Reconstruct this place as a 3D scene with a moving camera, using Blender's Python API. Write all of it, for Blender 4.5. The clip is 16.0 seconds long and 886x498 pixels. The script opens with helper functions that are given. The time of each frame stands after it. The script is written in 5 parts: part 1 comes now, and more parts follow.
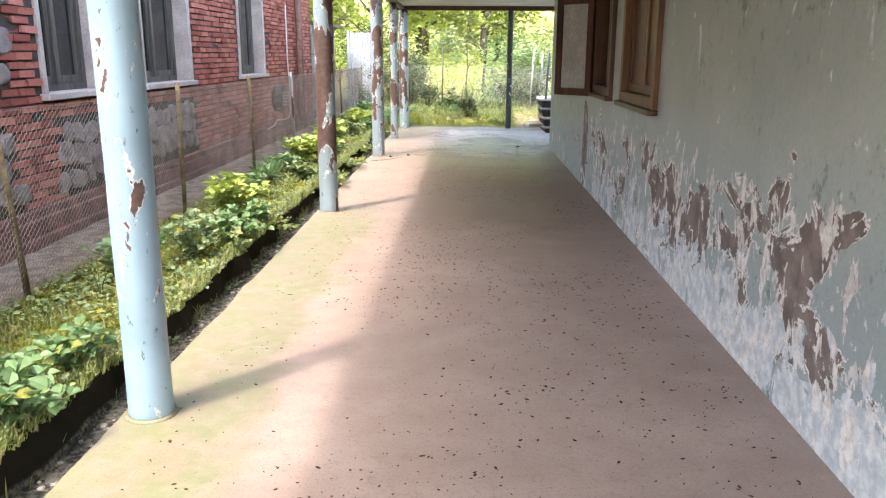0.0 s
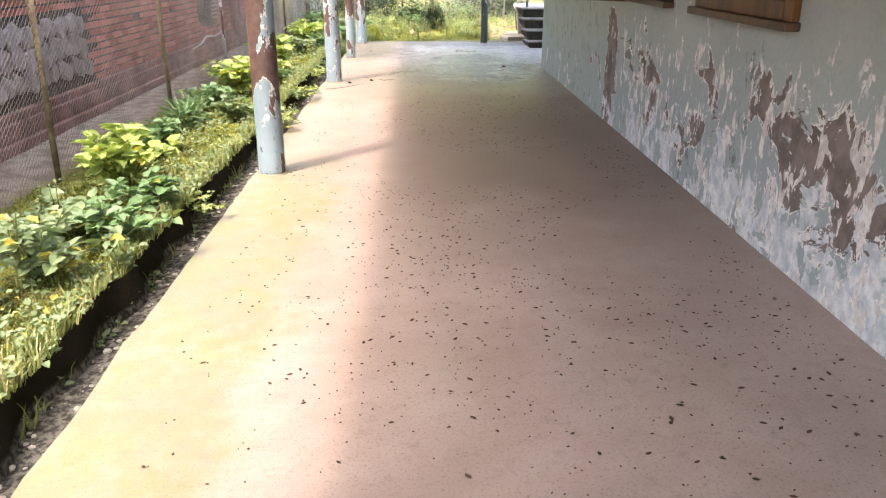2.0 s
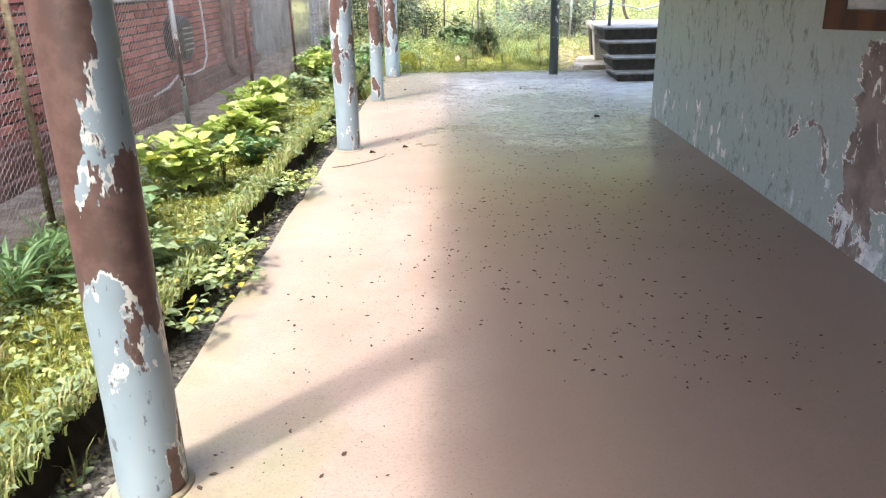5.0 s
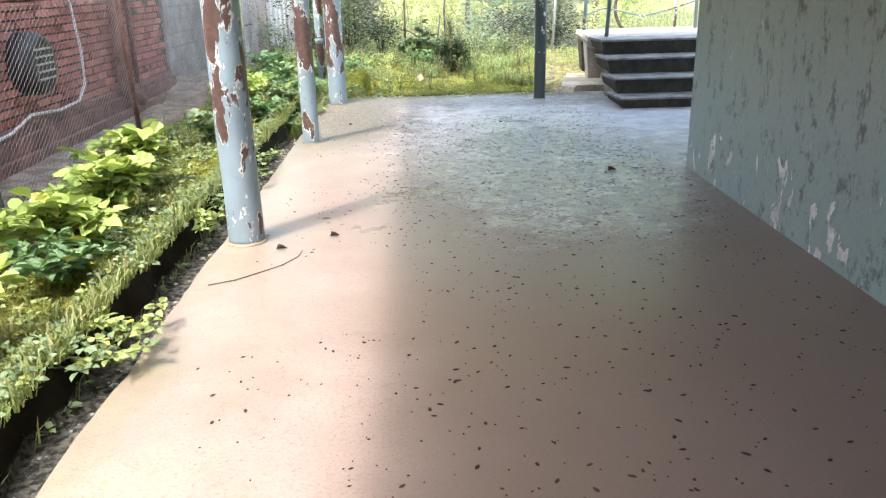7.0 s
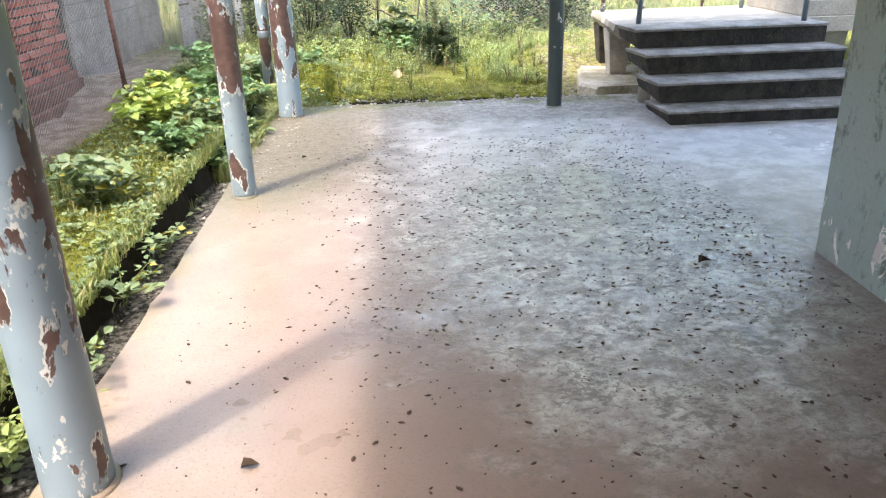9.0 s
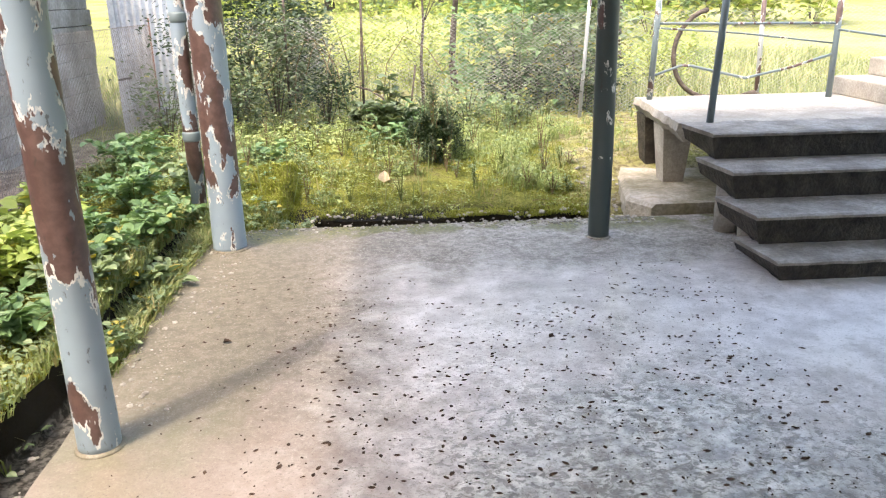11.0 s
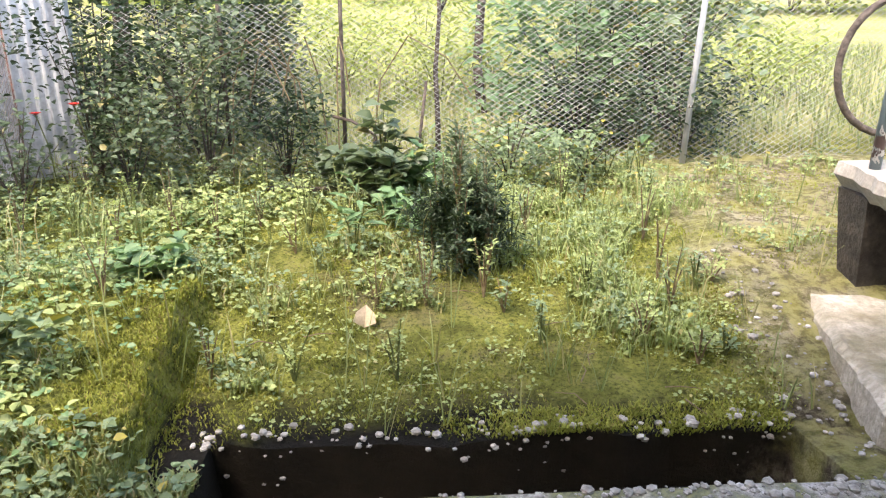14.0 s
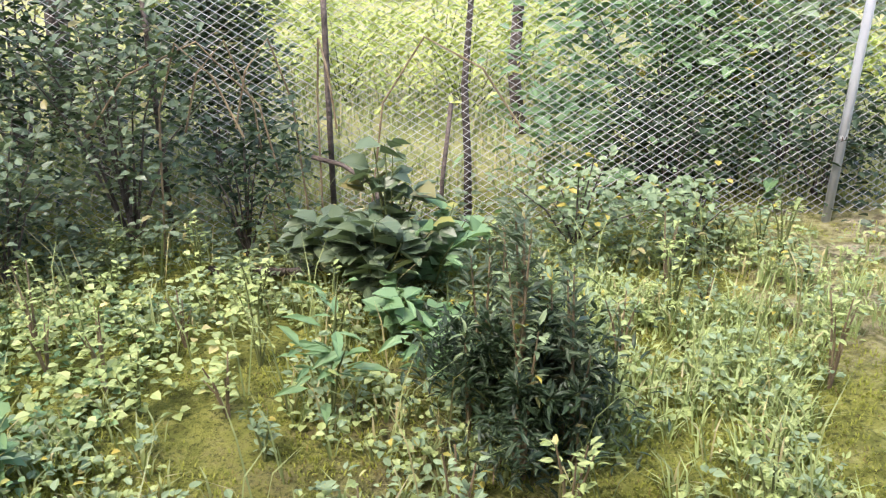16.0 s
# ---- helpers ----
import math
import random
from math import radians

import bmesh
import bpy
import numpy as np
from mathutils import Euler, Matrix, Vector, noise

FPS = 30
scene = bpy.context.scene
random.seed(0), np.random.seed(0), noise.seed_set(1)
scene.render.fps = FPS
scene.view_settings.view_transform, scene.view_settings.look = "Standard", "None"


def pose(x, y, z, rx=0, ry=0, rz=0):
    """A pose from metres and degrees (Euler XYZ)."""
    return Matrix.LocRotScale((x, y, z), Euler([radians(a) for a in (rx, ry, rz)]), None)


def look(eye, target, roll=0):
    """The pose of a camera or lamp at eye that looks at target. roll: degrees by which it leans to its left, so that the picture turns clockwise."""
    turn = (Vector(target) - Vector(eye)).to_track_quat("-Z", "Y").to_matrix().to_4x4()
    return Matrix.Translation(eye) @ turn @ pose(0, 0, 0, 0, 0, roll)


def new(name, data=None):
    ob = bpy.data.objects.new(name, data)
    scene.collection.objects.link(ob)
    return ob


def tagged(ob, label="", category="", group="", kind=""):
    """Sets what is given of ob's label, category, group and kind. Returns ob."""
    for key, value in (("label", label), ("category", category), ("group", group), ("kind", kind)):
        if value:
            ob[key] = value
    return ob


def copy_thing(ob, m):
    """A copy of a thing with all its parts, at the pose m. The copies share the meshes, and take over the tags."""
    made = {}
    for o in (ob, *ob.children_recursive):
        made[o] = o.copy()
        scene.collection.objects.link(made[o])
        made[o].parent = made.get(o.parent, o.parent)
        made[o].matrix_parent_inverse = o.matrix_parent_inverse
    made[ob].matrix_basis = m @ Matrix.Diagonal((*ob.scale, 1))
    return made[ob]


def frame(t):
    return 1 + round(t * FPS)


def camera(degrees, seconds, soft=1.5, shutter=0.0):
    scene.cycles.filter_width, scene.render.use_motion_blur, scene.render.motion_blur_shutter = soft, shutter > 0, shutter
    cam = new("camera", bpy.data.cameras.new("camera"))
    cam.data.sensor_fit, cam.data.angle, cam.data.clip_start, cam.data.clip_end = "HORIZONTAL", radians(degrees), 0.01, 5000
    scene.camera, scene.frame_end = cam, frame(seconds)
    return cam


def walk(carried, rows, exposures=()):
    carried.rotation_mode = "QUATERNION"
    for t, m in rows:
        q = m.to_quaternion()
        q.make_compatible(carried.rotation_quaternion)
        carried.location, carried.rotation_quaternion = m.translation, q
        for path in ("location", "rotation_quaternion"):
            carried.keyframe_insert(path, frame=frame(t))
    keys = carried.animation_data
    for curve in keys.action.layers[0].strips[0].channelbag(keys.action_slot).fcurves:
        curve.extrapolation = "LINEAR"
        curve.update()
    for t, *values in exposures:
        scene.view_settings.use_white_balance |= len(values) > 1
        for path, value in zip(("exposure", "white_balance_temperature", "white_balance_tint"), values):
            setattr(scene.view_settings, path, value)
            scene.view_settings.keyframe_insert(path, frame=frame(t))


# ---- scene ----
cam = camera(59.9, 16.0, soft=1.2)
PATH = [
    (0, (1.168, -0.034, 1.649), (1.11, 1.904, 1.157), 0.3),
    (0.5, (1.002, 0.505, 1.62), (1.025, 2.455, 1.175), 0.8),
    (1, (0.952, 1.066, 1.581), (1.008, 2.998, 1.066), 0.7),
    (1.5, (0.884, 1.711, 1.54), (0.901, 3.619, 0.94), -0.3),
    (2, (0.804, 2.349, 1.508), (0.866, 4.22, 0.805), -0.0),
    (2.5, (0.83, 2.989, 1.494), (0.856, 4.858, 0.782), -0.8),
    (3, (0.697, 3.649, 1.477), (0.719, 5.528, 0.793), -0.5),
    (3.5, (0.713, 4.258, 1.469), (0.751, 6.155, 0.835), -0.0),
    (4, (0.605, 4.933, 1.489), (0.575, 6.83, 0.856), -0.4),
    (6.3, (0.668, 7.712, 1.355), (0.657, 9.571, 0.618), -1.9),
    (6.5, (0.682, 8.0, 1.425), (0.686, 9.86, 0.692), -1.6),
    (7, (0.723, 8.573, 1.381), (0.764, 10.458, 0.714), -1.5),
    (7.5, (0.668, 9.156, 1.42), (0.702, 11.04, 0.752), -2.0),
    (8, (0.683, 9.729, 1.424), (0.76, 11.597, 0.713), -1.7),
    (8.5, (0.734, 10.217, 1.468), (0.825, 12.075, 0.734), -1.6),
    (9, (0.703, 10.822, 1.468), (0.798, 12.672, 0.713), -1.8),
    (9.5, (0.807, 11.377, 1.443), (0.933, 13.227, 0.693), -1.6),
    (10, (0.821, 11.892, 1.496), (0.94, 13.764, 0.801), -1.3),
    (10.2, (0.803, 12.132, 1.513), (0.925, 14.014, 0.849), -1.0),
    (12.5, (0.83, 14.604, 1.496), (0.923, 16.507, 0.887), -1.5),
    (12.8, (0.811, 14.968, 1.502), (0.894, 16.86, 0.86), -1.3),
    (13, (0.841, 15.144, 1.528), (0.916, 17.035, 0.879), -1.3),
    (13.5, (0.908, 15.768, 1.44), (1.001, 17.654, 0.78), -0.8),
    (14, (0.897, 16.23, 1.464), (0.989, 18.115, 0.801), -0.8),
    (14.5, (0.871, 16.807, 1.431), (0.965, 18.695, 0.777), -0.7),
    (15, (0.876, 17.283, 1.392), (0.956, 19.174, 0.746), -1.0),
    (15.5, (0.825, 17.736, 1.393), (0.897, 19.623, 0.734), -1.2),
    (16, (0.914, 18.018, 1.357), (0.963, 19.902, 0.689), -1.2),
]
walk(cam, [(t, look(eye, target, roll)) for t, eye, target, roll in PATH], [(0.0, 3.17, 7300, 9), (1.5, 3.42, 7900, 16), (2.5, 3.30, 7200, 7), (4.0, 3.33, 7000, 9), (7.5, 3.12, 6800, 4), (10.0, 3.05, 7500, 10), (12.5, 2.75, 7700, 11), (14.0, 2.75, 7200, 13), (16.0, 2.50, 6700, 13)])
# ---- world and sun ----
SUN_TO = Vector((0.376, 0.42, -1.0)).normalized()
world = bpy.data.worlds.new("world")
scene.world = world
world.use_nodes = True
wn = world.node_tree.nodes
sky = wn.new("ShaderNodeTexSky")
sky.sky_type, sky.sun_disc = "NISHITA", False
sky.sun_elevation = math.asin(-SUN_TO.z)
sky.sun_rotation = math.atan2(-SUN_TO.x, -SUN_TO.y)
sky.air_density, sky.dust_density = 1.0, 3.0
wn["Background"].inputs["Strength"].default_value = 0.15
world.node_tree.links.new(sky.outputs[0], wn["Background"].inputs[0])
sun = new("sun", bpy.data.lights.new("sun", "SUN"))
sun.data.energy, sun.data.angle, sun.data.color = 0.47, radians(2.6), (1.0, 0.97, 0.955)
sun.matrix_world = look((0, 0, 30), Vector((0, 0, 30)) + SUN_TO)
# ---- materials ----
class Mat:
    """A small wrapper that builds a node material on world-size coordinates."""
    def __init__(self, name, rough=0.8, metal=0.0, spec=0.4):
        self.m = bpy.data.materials.new(name)
        self.m.use_nodes = True
        self.nt = self.m.node_tree
        self.b = self.nt.nodes["Principled BSDF"]
        self.b.inputs["Roughness"].default_value = rough
        self.b.inputs["Metallic"].default_value = metal
        self.b.inputs["Specular IOR Level"].default_value = spec
        self.pos = self.nt.nodes.new("ShaderNodeNewGeometry").outputs["Position"]
        self.sep = None

    def put(self, sock, v):
        if isinstance(v, bpy.types.NodeSocket):
            self.nt.links.new(v, sock)
        elif isinstance(v, tuple) and len(v) == 3 and sock.type == "RGBA":
            sock.default_value = (*v, 1)
        else:
            sock.default_value = v

    def stretch(self, sx, sy, sz):
        n = self.nt.nodes.new("ShaderNodeVectorMath")
        n.operation = "MULTIPLY"
        self.put(n.inputs[0], self.pos)
        n.inputs[1].default_value = (sx, sy, sz)
        return n.outputs[0]

    def per_object(self):
        """Coordinates shifted by each object's own random number."""
        r = self.nt.nodes.new("ShaderNodeObjectInfo").outputs["Random"]
        n = self.nt.nodes.new("ShaderNodeVectorMath")
        n.operation = "MULTIPLY_ADD"
        n.inputs[1].default_value = (17.0, 31.0, 23.0)
        self.put(n.inputs[0], r)
        self.put(n.inputs[2], self.pos)
        self.pos = n.outputs[0]
        return r

    def noise(self, scale, detail=4.0, rough=0.6, vec=None, distort=0.0):
        n = self.nt.nodes.new("ShaderNodeTexNoise")
        n.inputs["Scale"].default_value = scale
        n.inputs["Detail"].default_value = detail
        n.inputs["Roughness"].default_value = rough
        n.inputs["Distortion"].default_value = distort
        self.put(n.inputs["Vector"], vec or self.pos)
        return n.outputs["Fac"]

    def axis(self, k):
        if self.sep is None:
            self.sep = self.nt.nodes.new("ShaderNodeSeparateXYZ")
            self.put(self.sep.inputs[0], self.pos)
        return self.sep.outputs[k]

    def math(self, op, a, b=0.0, c=0.0):
        n = self.nt.nodes.new("ShaderNodeMath")
        n.operation = op
        for s, v in zip(n.inputs, (a, b, c)):
            self.put(s, v)
        return n.outputs[0]

    def ramp(self, v, a, b, lo=0.0, hi=1.0):
        n = self.nt.nodes.new("ShaderNodeMapRange")
        n.interpolation_type = "SMOOTHSTEP"
        self.put(n.inputs[0], v)
        for i, q in enumerate((a, b, lo, hi)):
            n.inputs[i + 1].default_value = q
        return n.outputs[0]

    def mix(self, f, a, b, blend="MIX"):
        n = self.nt.nodes.new("ShaderNodeMix")
        n.data_type, n.blend_type = "RGBA", blend
        self.put(n.inputs[0], f)
        self.put(n.inputs[6], a)
        self.put(n.inputs[7], b)
        return n.outputs[2]

    def done(self, color, height=None, bump=0.3, dist=0.01, rough=None):
        self.put(self.b.inputs["Base Color"], color)
        if rough is not None:
            self.put(self.b.inputs["Roughness"], rough)
        if height is not None:
            n = self.nt.nodes.new("ShaderNodeBump")
            n.inputs["Strength"].default_value = bump
            n.inputs["Distance"].default_value = dist
            self.put(n.inputs["Height"], height)
            self.put(self.b.inputs["Normal"], n.outputs[0])
        return self.m


def rough_mat(name, dark, light, scale=3.0, fine=60.0, rough=0.85, bump=0.3, dist=0.01, metal=0.0, own=False, spec=0.4):
    """Two tones in clouds with a fine grain over them."""
    k = Mat(name, rough, metal, spec)
    if own:
        k.per_object()
    big, small = k.noise(scale, 5.0, 0.65), k.noise(fine, 3.0, 0.6)
    c = k.mix(k.ramp(big, 0.3, 0.7), dark, light)
    c = k.mix(k.ramp(small, 0.35, 0.65, 0.0, 0.35), c, tuple(q * 0.55 for q in dark))
    return k.done(c, k.math("ADD", big, small), bump, dist)


def leaf_mat(name, dark, light, dry=(0.35, 0.3, 0.06), dry_share=0.08, gloss=0.45):
    """Leaves that differ one by one and let some light through."""
    k = Mat(name, gloss, 0.0, 0.35)
    geo = k.nt.nodes.new("ShaderNodeNewGeometry")
    r = geo.outputs["Random Per Island"]
    c = k.mix(k.noise(2.5, 3.0), dark, light)
    c = k.mix(k.math("MULTIPLY", r, 0.8), c, light)
    c = k.mix(k.ramp(k.math("FRACT", k.math("MULTIPLY", r, 7.3)), 1.0 - dry_share, 1.0 - dry_share + 0.02), c, dry)
    k.done(c)
    t = k.nt.nodes.new("ShaderNodeBsdfTranslucent")
    k.put(t.inputs[0], k.mix(1.0, c, (0.95, 1.0, 0.62), "MULTIPLY"))
    s = k.nt.nodes.new("ShaderNodeMixShader")
    s.inputs[0].default_value = 0.28
    out = k.nt.nodes["Material Output"]
    k.nt.links.new(k.b.outputs[0], s.inputs[1])
    k.nt.links.new(t.outputs[0], s.inputs[2])
    k.nt.links.new(s.outputs[0], out.inputs[0])
    return k.m


def floor_material():
    k = Mat("worn_pink_concrete", 0.42, 0.0, 0.5)
    x, y = k.axis(0), k.axis(1)
    cloud, mid, fine = k.noise(0.9, 5.0, 0.6), k.noise(5.0, 5.0, 0.65), k.noise(70.0, 4.0, 0.7)
    c = k.mix(k.ramp(cloud, 0.3, 0.7), (0.295, 0.213, 0.190), (0.395, 0.297, 0.272))
    c = k.mix(k.ramp(k.noise(3.0, 4.0, 0.5), 0.3, 0.8, 0.0, 0.4), c, (0.47, 0.40, 0.36))
    c = k.mix(k.ramp(k.noise(1.1, 3.0, 0.5), 0.3, 0.75, 0.0, 0.45), c, (0.25, 0.185, 0.155))
    c = k.mix(k.ramp(fine, 0.45, 0.7, 0.0, 0.35), c, (0.2, 0.16, 0.13))
    # a browner stretch where the porch opens out, the roof's shade deepened in colour
    roof_shade = k.math("ADD", y, k.math("MULTIPLY", k.math("SUBTRACT", cloud, 0.5), 3.0))
    c = k.mix(k.math("MULTIPLY", k.math("MULTIPLY", k.ramp(roof_shade, 5.4, 8.2), k.ramp(x, 0.3, 0.9, 0.1, 1.0)), 0.8), c, (0.155, 0.113, 0.092))
    # the far end is greyer, and paler with the sky's sheen put into the colour
    far = k.math("MULTIPLY", k.ramp(k.math("ADD", y, k.math("MULTIPLY", mid, 3.0)), 15.3, 17.6), k.ramp(k.math("ADD", x, k.math("MULTIPLY", mid, 0.5)), 0.45, 1.1, 0.12, 1.0))
    c = k.mix(far, c, k.mix(k.ramp(mid, 0.35, 0.65), (0.47, 0.435, 0.43), (0.68, 0.645, 0.64)))
    # a patch where the screed is scoured down to pale, pitted aggregate
    ex = k.math("DIVIDE", k.math("SUBTRACT", x, 1.7), 1.0)
    ey = k.math("DIVIDE", k.math("SUBTRACT", y, 14.3), 1.75)
    far_off = k.math("SQRT", k.math("ADD", k.math("MULTIPLY", ex, ex), k.math("MULTIPLY", ey, ey)))
    far_off = k.math("ADD", far_off, k.math("MULTIPLY", k.math("SUBTRACT", k.noise(2.6, 5.0, 0.65, None, 0.5), 0.5), 1.3))
    bare = k.ramp(far_off, 1.15, 0.55)
    c = k.mix(k.math("MULTIPLY", bare, 0.8), c, k.mix(k.ramp(k.noise(11.0, 5.0, 0.7), 0.3, 0.7), (0.22, 0.225, 0.21), (0.70, 0.71, 0.685)))
    pits = k.math("ADD", k.noise(30.0, 5.0, 0.75, k.stretch(0.8, 1.0, 1.0), 0.6), k.math("MULTIPLY", k.math("SUBTRACT", k.noise(5.0, 4.0, 0.6), 0.5), 0.35))
    worn = k.math("MULTIPLY", k.ramp(pits, 0.50, 0.57), k.ramp(far_off, 1.4, 0.6))
    c = k.mix(k.math("MULTIPLY", worn, 0.68), c, (0.085, 0.08, 0.074))
    # moss creeping in from the open edge: broad at the start, thin midway, back again by the corner
    edge = k.math("ADD", x, k.math("MULTIPLY", k.math("SUBTRACT", k.noise(1.6, 5.0, 0.6), 0.5), 0.9))
    wide = k.math("MAXIMUM", k.ramp(y, 7.4, 9.0, 1.0, 0.22), k.ramp(y, 14.6, 15.6, 0.0, 0.85))
    moss = k.math("MULTIPLY", k.math("MAXIMUM", k.math("MULTIPLY", k.ramp(edge, 0.34, 0.06), wide), k.ramp(edge, -0.22, -0.42, 0.0, 0.6)), k.ramp(k.noise(8.0, 5.0, 0.65), 0.25, 0.65, 0.45, 1.0))
    green = k.mix(k.ramp(k.noise(3.0, 4.0, 0.6), 0.35, 0.65), (0.205, 0.19, 0.115), (0.175, 0.195, 0.095))
    c = k.mix(k.math("MULTIPLY", moss, 0.9), c, green)
    # fine mottling of old trowel marks and rubbed dirt
    c = k.mix(k.ramp(k.noise(14.0, 6.0, 0.78, None, 0.8), 0.5, 0.72, 0.0, 0.5), c, (0.19, 0.15, 0.125))
    c = k.mix(k.ramp(k.noise(95.0, 3.0, 0.6), 0.57, 0.68, 0.0, 0.6), c, (0.13, 0.105, 0.09))
    # the end of the slab is brown with dirt and painted shade, and mossy along its rim
    grime = k.noise(2.2, 6.0, 0.65, None, 0.4)
    end = k.math("ADD", y, k.math("MULTIPLY", k.math("SUBTRACT", grime, 0.5), 2.4))
    soil = k.mix(k.ramp(k.noise(14.0, 6.0, 0.7), 0.35, 0.65), (0.105, 0.092, 0.066), (0.26, 0.23, 0.195))
    # paler to the right, skylight there put into the soil colour
    soil = k.mix(k.ramp(x, 0.6, 1.5, 0.0, 0.55), soil, k.mix(k.ramp(k.noise(9.0, 6.0, 0.75), 0.4, 0.6), (0.22, 0.205, 0.185), (0.50, 0.475, 0.44)))
    # left corner: soil mask that carries the shade there besides the dirt
    corner = k.math("MULTIPLY", k.ramp(k.math("ADD", x, k.math("MULTIPLY", k.math("SUBTRACT", grime, 0.5), 1.6)), 1.1, 0.25), k.ramp(y, 14.2, 16.4))
    grit = k.math("ADD", k.math("MULTIPLY", k.noise(110.0, 3.0, 0.8), 0.5), k.math("MULTIPLY", k.noise(38.0, 5.0, 0.8), 0.5))
    soil = k.mix(k.ramp(grit, 0.52, 0.60, 0.0, 0.85), soil, (0.46, 0.435, 0.40))
    soil = k.mix(k.ramp(grit, 0.48, 0.41, 0.0, 0.85), soil, (0.06, 0.052, 0.04))
    soil = k.mix(k.ramp(k.noise(17.0, 6.0, 0.8, None, 0.6), 0.50, 0.60, 0.0, 0.6), soil, (0.07, 0.062, 0.048))
    # soil darkened to the left, shade over the corner in its colour
    soil = k.mix(k.ramp(x, 0.9, 0.1, 0.0, 0.6), soil, (0.095, 0.082, 0.058))
    dirt_shade = k.math("MAXIMUM", k.ramp(end, 16.5, 17.6), corner)
    c = k.mix(k.math("MULTIPLY", dirt_shade, 0.92), c, soil)
    rim = k.math("MULTIPLY", k.ramp(k.math("ADD", y, k.math("MULTIPLY", k.math("SUBTRACT", k.noise(4.0, 4.0), 0.5), 0.5)), 17.75, 18.05), k.ramp(k.noise(2.6, 4.0), 0.42, 0.52))
    c = k.mix(k.math("MULTIPLY", rim, 0.85), c, k.mix(k.ramp(k.noise(50.0, 3.0), 0.35, 0.65), (0.05, 0.055, 0.012), (0.15, 0.15, 0.04)))
    rough = k.math("SUBTRACT", k.ramp(cloud, 0.3, 0.7, 0.50, 0.60), k.math("ADD", k.math("MULTIPLY", k.ramp(y, 9.5, 13.0), 0.24), k.math("MULTIPLY", bare, 0.06)))
    rough = k.math("ADD", rough, k.math("ADD", k.math("MULTIPLY", worn, 0.2), k.math("MULTIPLY", dirt_shade, 0.42)))
    h = k.math("SUBTRACT", k.math("ADD", k.math("MULTIPLY", k.math("MULTIPLY", grit, dirt_shade), 1.2), k.math("MULTIPLY", k.math("ADD", fine, dirt_shade), 0.25)), k.math("MULTIPLY", worn, 0.7))
    return k.done(c, h, 0.3, 0.005, rough)


def wall_material():
    k = Mat("peeling_grey_green_paint", 0.5, 0.0, 0.45)
    y, z = k.axis(1), k.axis(2)
    tall = k.stretch(1.0, 1.0, 0.8)
    cloud, fine = k.noise(0.8, 4.0), k.noise(45.0, 4.0)
    paint = k.mix(k.ramp(cloud, 0.3, 0.7), (0.345, 0.40, 0.40), (0.43, 0.48, 0.47))
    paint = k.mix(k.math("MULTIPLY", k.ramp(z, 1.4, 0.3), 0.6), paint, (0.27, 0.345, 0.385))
    paint = k.mix(k.math("MULTIPLY", k.ramp(y, 8.0, 12.5), 0.55), paint, (0.335, 0.42, 0.375))
    mould = k.math("MULTIPLY", k.ramp(k.noise(10.0, 6.0, 0.78, k.stretch(1.0, 1.0, 0.6)), 0.52, 0.64), k.math("MAXIMUM", k.ramp(k.noise(1.4, 3.0), 0.46, 0.62), k.math("MULTIPLY", k.ramp(y, 9.8, 11.0), k.ramp(k.noise(1.1, 4.0), 0.36, 0.52))))
    paint = k.mix(k.math("MULTIPLY", mould, 0.8), paint, (0.085, 0.10, 0.08))
    near = k.ramp(y, 12.0, 8.0, 0.25, 1.0)
    # large rounded patches where the paint and its ground have fallen off the plaster
    band = k.math("MULTIPLY", k.math("MULTIPLY", k.ramp(z, 1.25, 0.8), k.ramp(z, 0.05, 0.35, 0.5, 1.0)), near)
    column = k.math("MULTIPLY", k.math("MULTIPLY", k.ramp(y, 9.62, 9.85), k.ramp(y, 10.25, 10.02)), k.ramp(z, 1.25, 1.0, 0.0, 0.2))
    lift = k.math("ADD", k.noise(3.2, 6.0, 0.64, k.stretch(1.0, 0.62, 0.8), 0.6), k.math("SUBTRACT", k.math("ADD", k.math("MULTIPLY", band, 0.182), column), k.ramp(y, 10.3, 11.4, 0.0, 0.14)))
    bare = k.ramp(lift, 0.70, 0.712)
    rim = k.math("SUBTRACT", k.ramp(lift, 0.682, 0.690), bare)
    plaster = k.mix(k.ramp(k.noise(6.0, 5.0), 0.35, 0.65), (0.155, 0.122, 0.113), (0.27, 0.222, 0.208))
    # white ground showing in flakes, thickest along the foot of the wall
    foot = k.math("ADD", k.math("MULTIPLY", k.math("MULTIPLY", k.ramp(z, 0.75, 0.05), near), 0.18), k.math("MULTIPLY", k.ramp(y, 7.2, 4.5), k.ramp(z, 0.6, 0.35, 0.0, 0.07)))
    foot = k.math("ADD", foot, k.math("MULTIPLY", k.ramp(y, 12.4, 13.6), k.ramp(z, 0.5, 0.1, 0.0, 0.085)))
    low = k.math("SUBTRACT", k.math("ADD", k.noise(5.0, 6.0, 0.68, k.stretch(1.0, 0.75, 0.6), 0.7), foot), k.ramp(y, 10.3, 11.4, 0.0, 0.10))
    lime = k.ramp(low, 0.642, 0.655)
    white = k.mix(k.ramp(k.noise(12.0, 5.0), 0.35, 0.7), (0.50, 0.55, 0.60), (0.82, 0.84, 0.86))
    c = k.mix(bare, paint, plaster)
    c = k.mix(lime, c, white)
    flake = k.ramp(k.noise(9.0, 4.0, 0.6, tall), 0.45, 0.5)
    c = k.mix(k.math("MULTIPLY", rim, flake), c, (0.84, 0.80, 0.78))
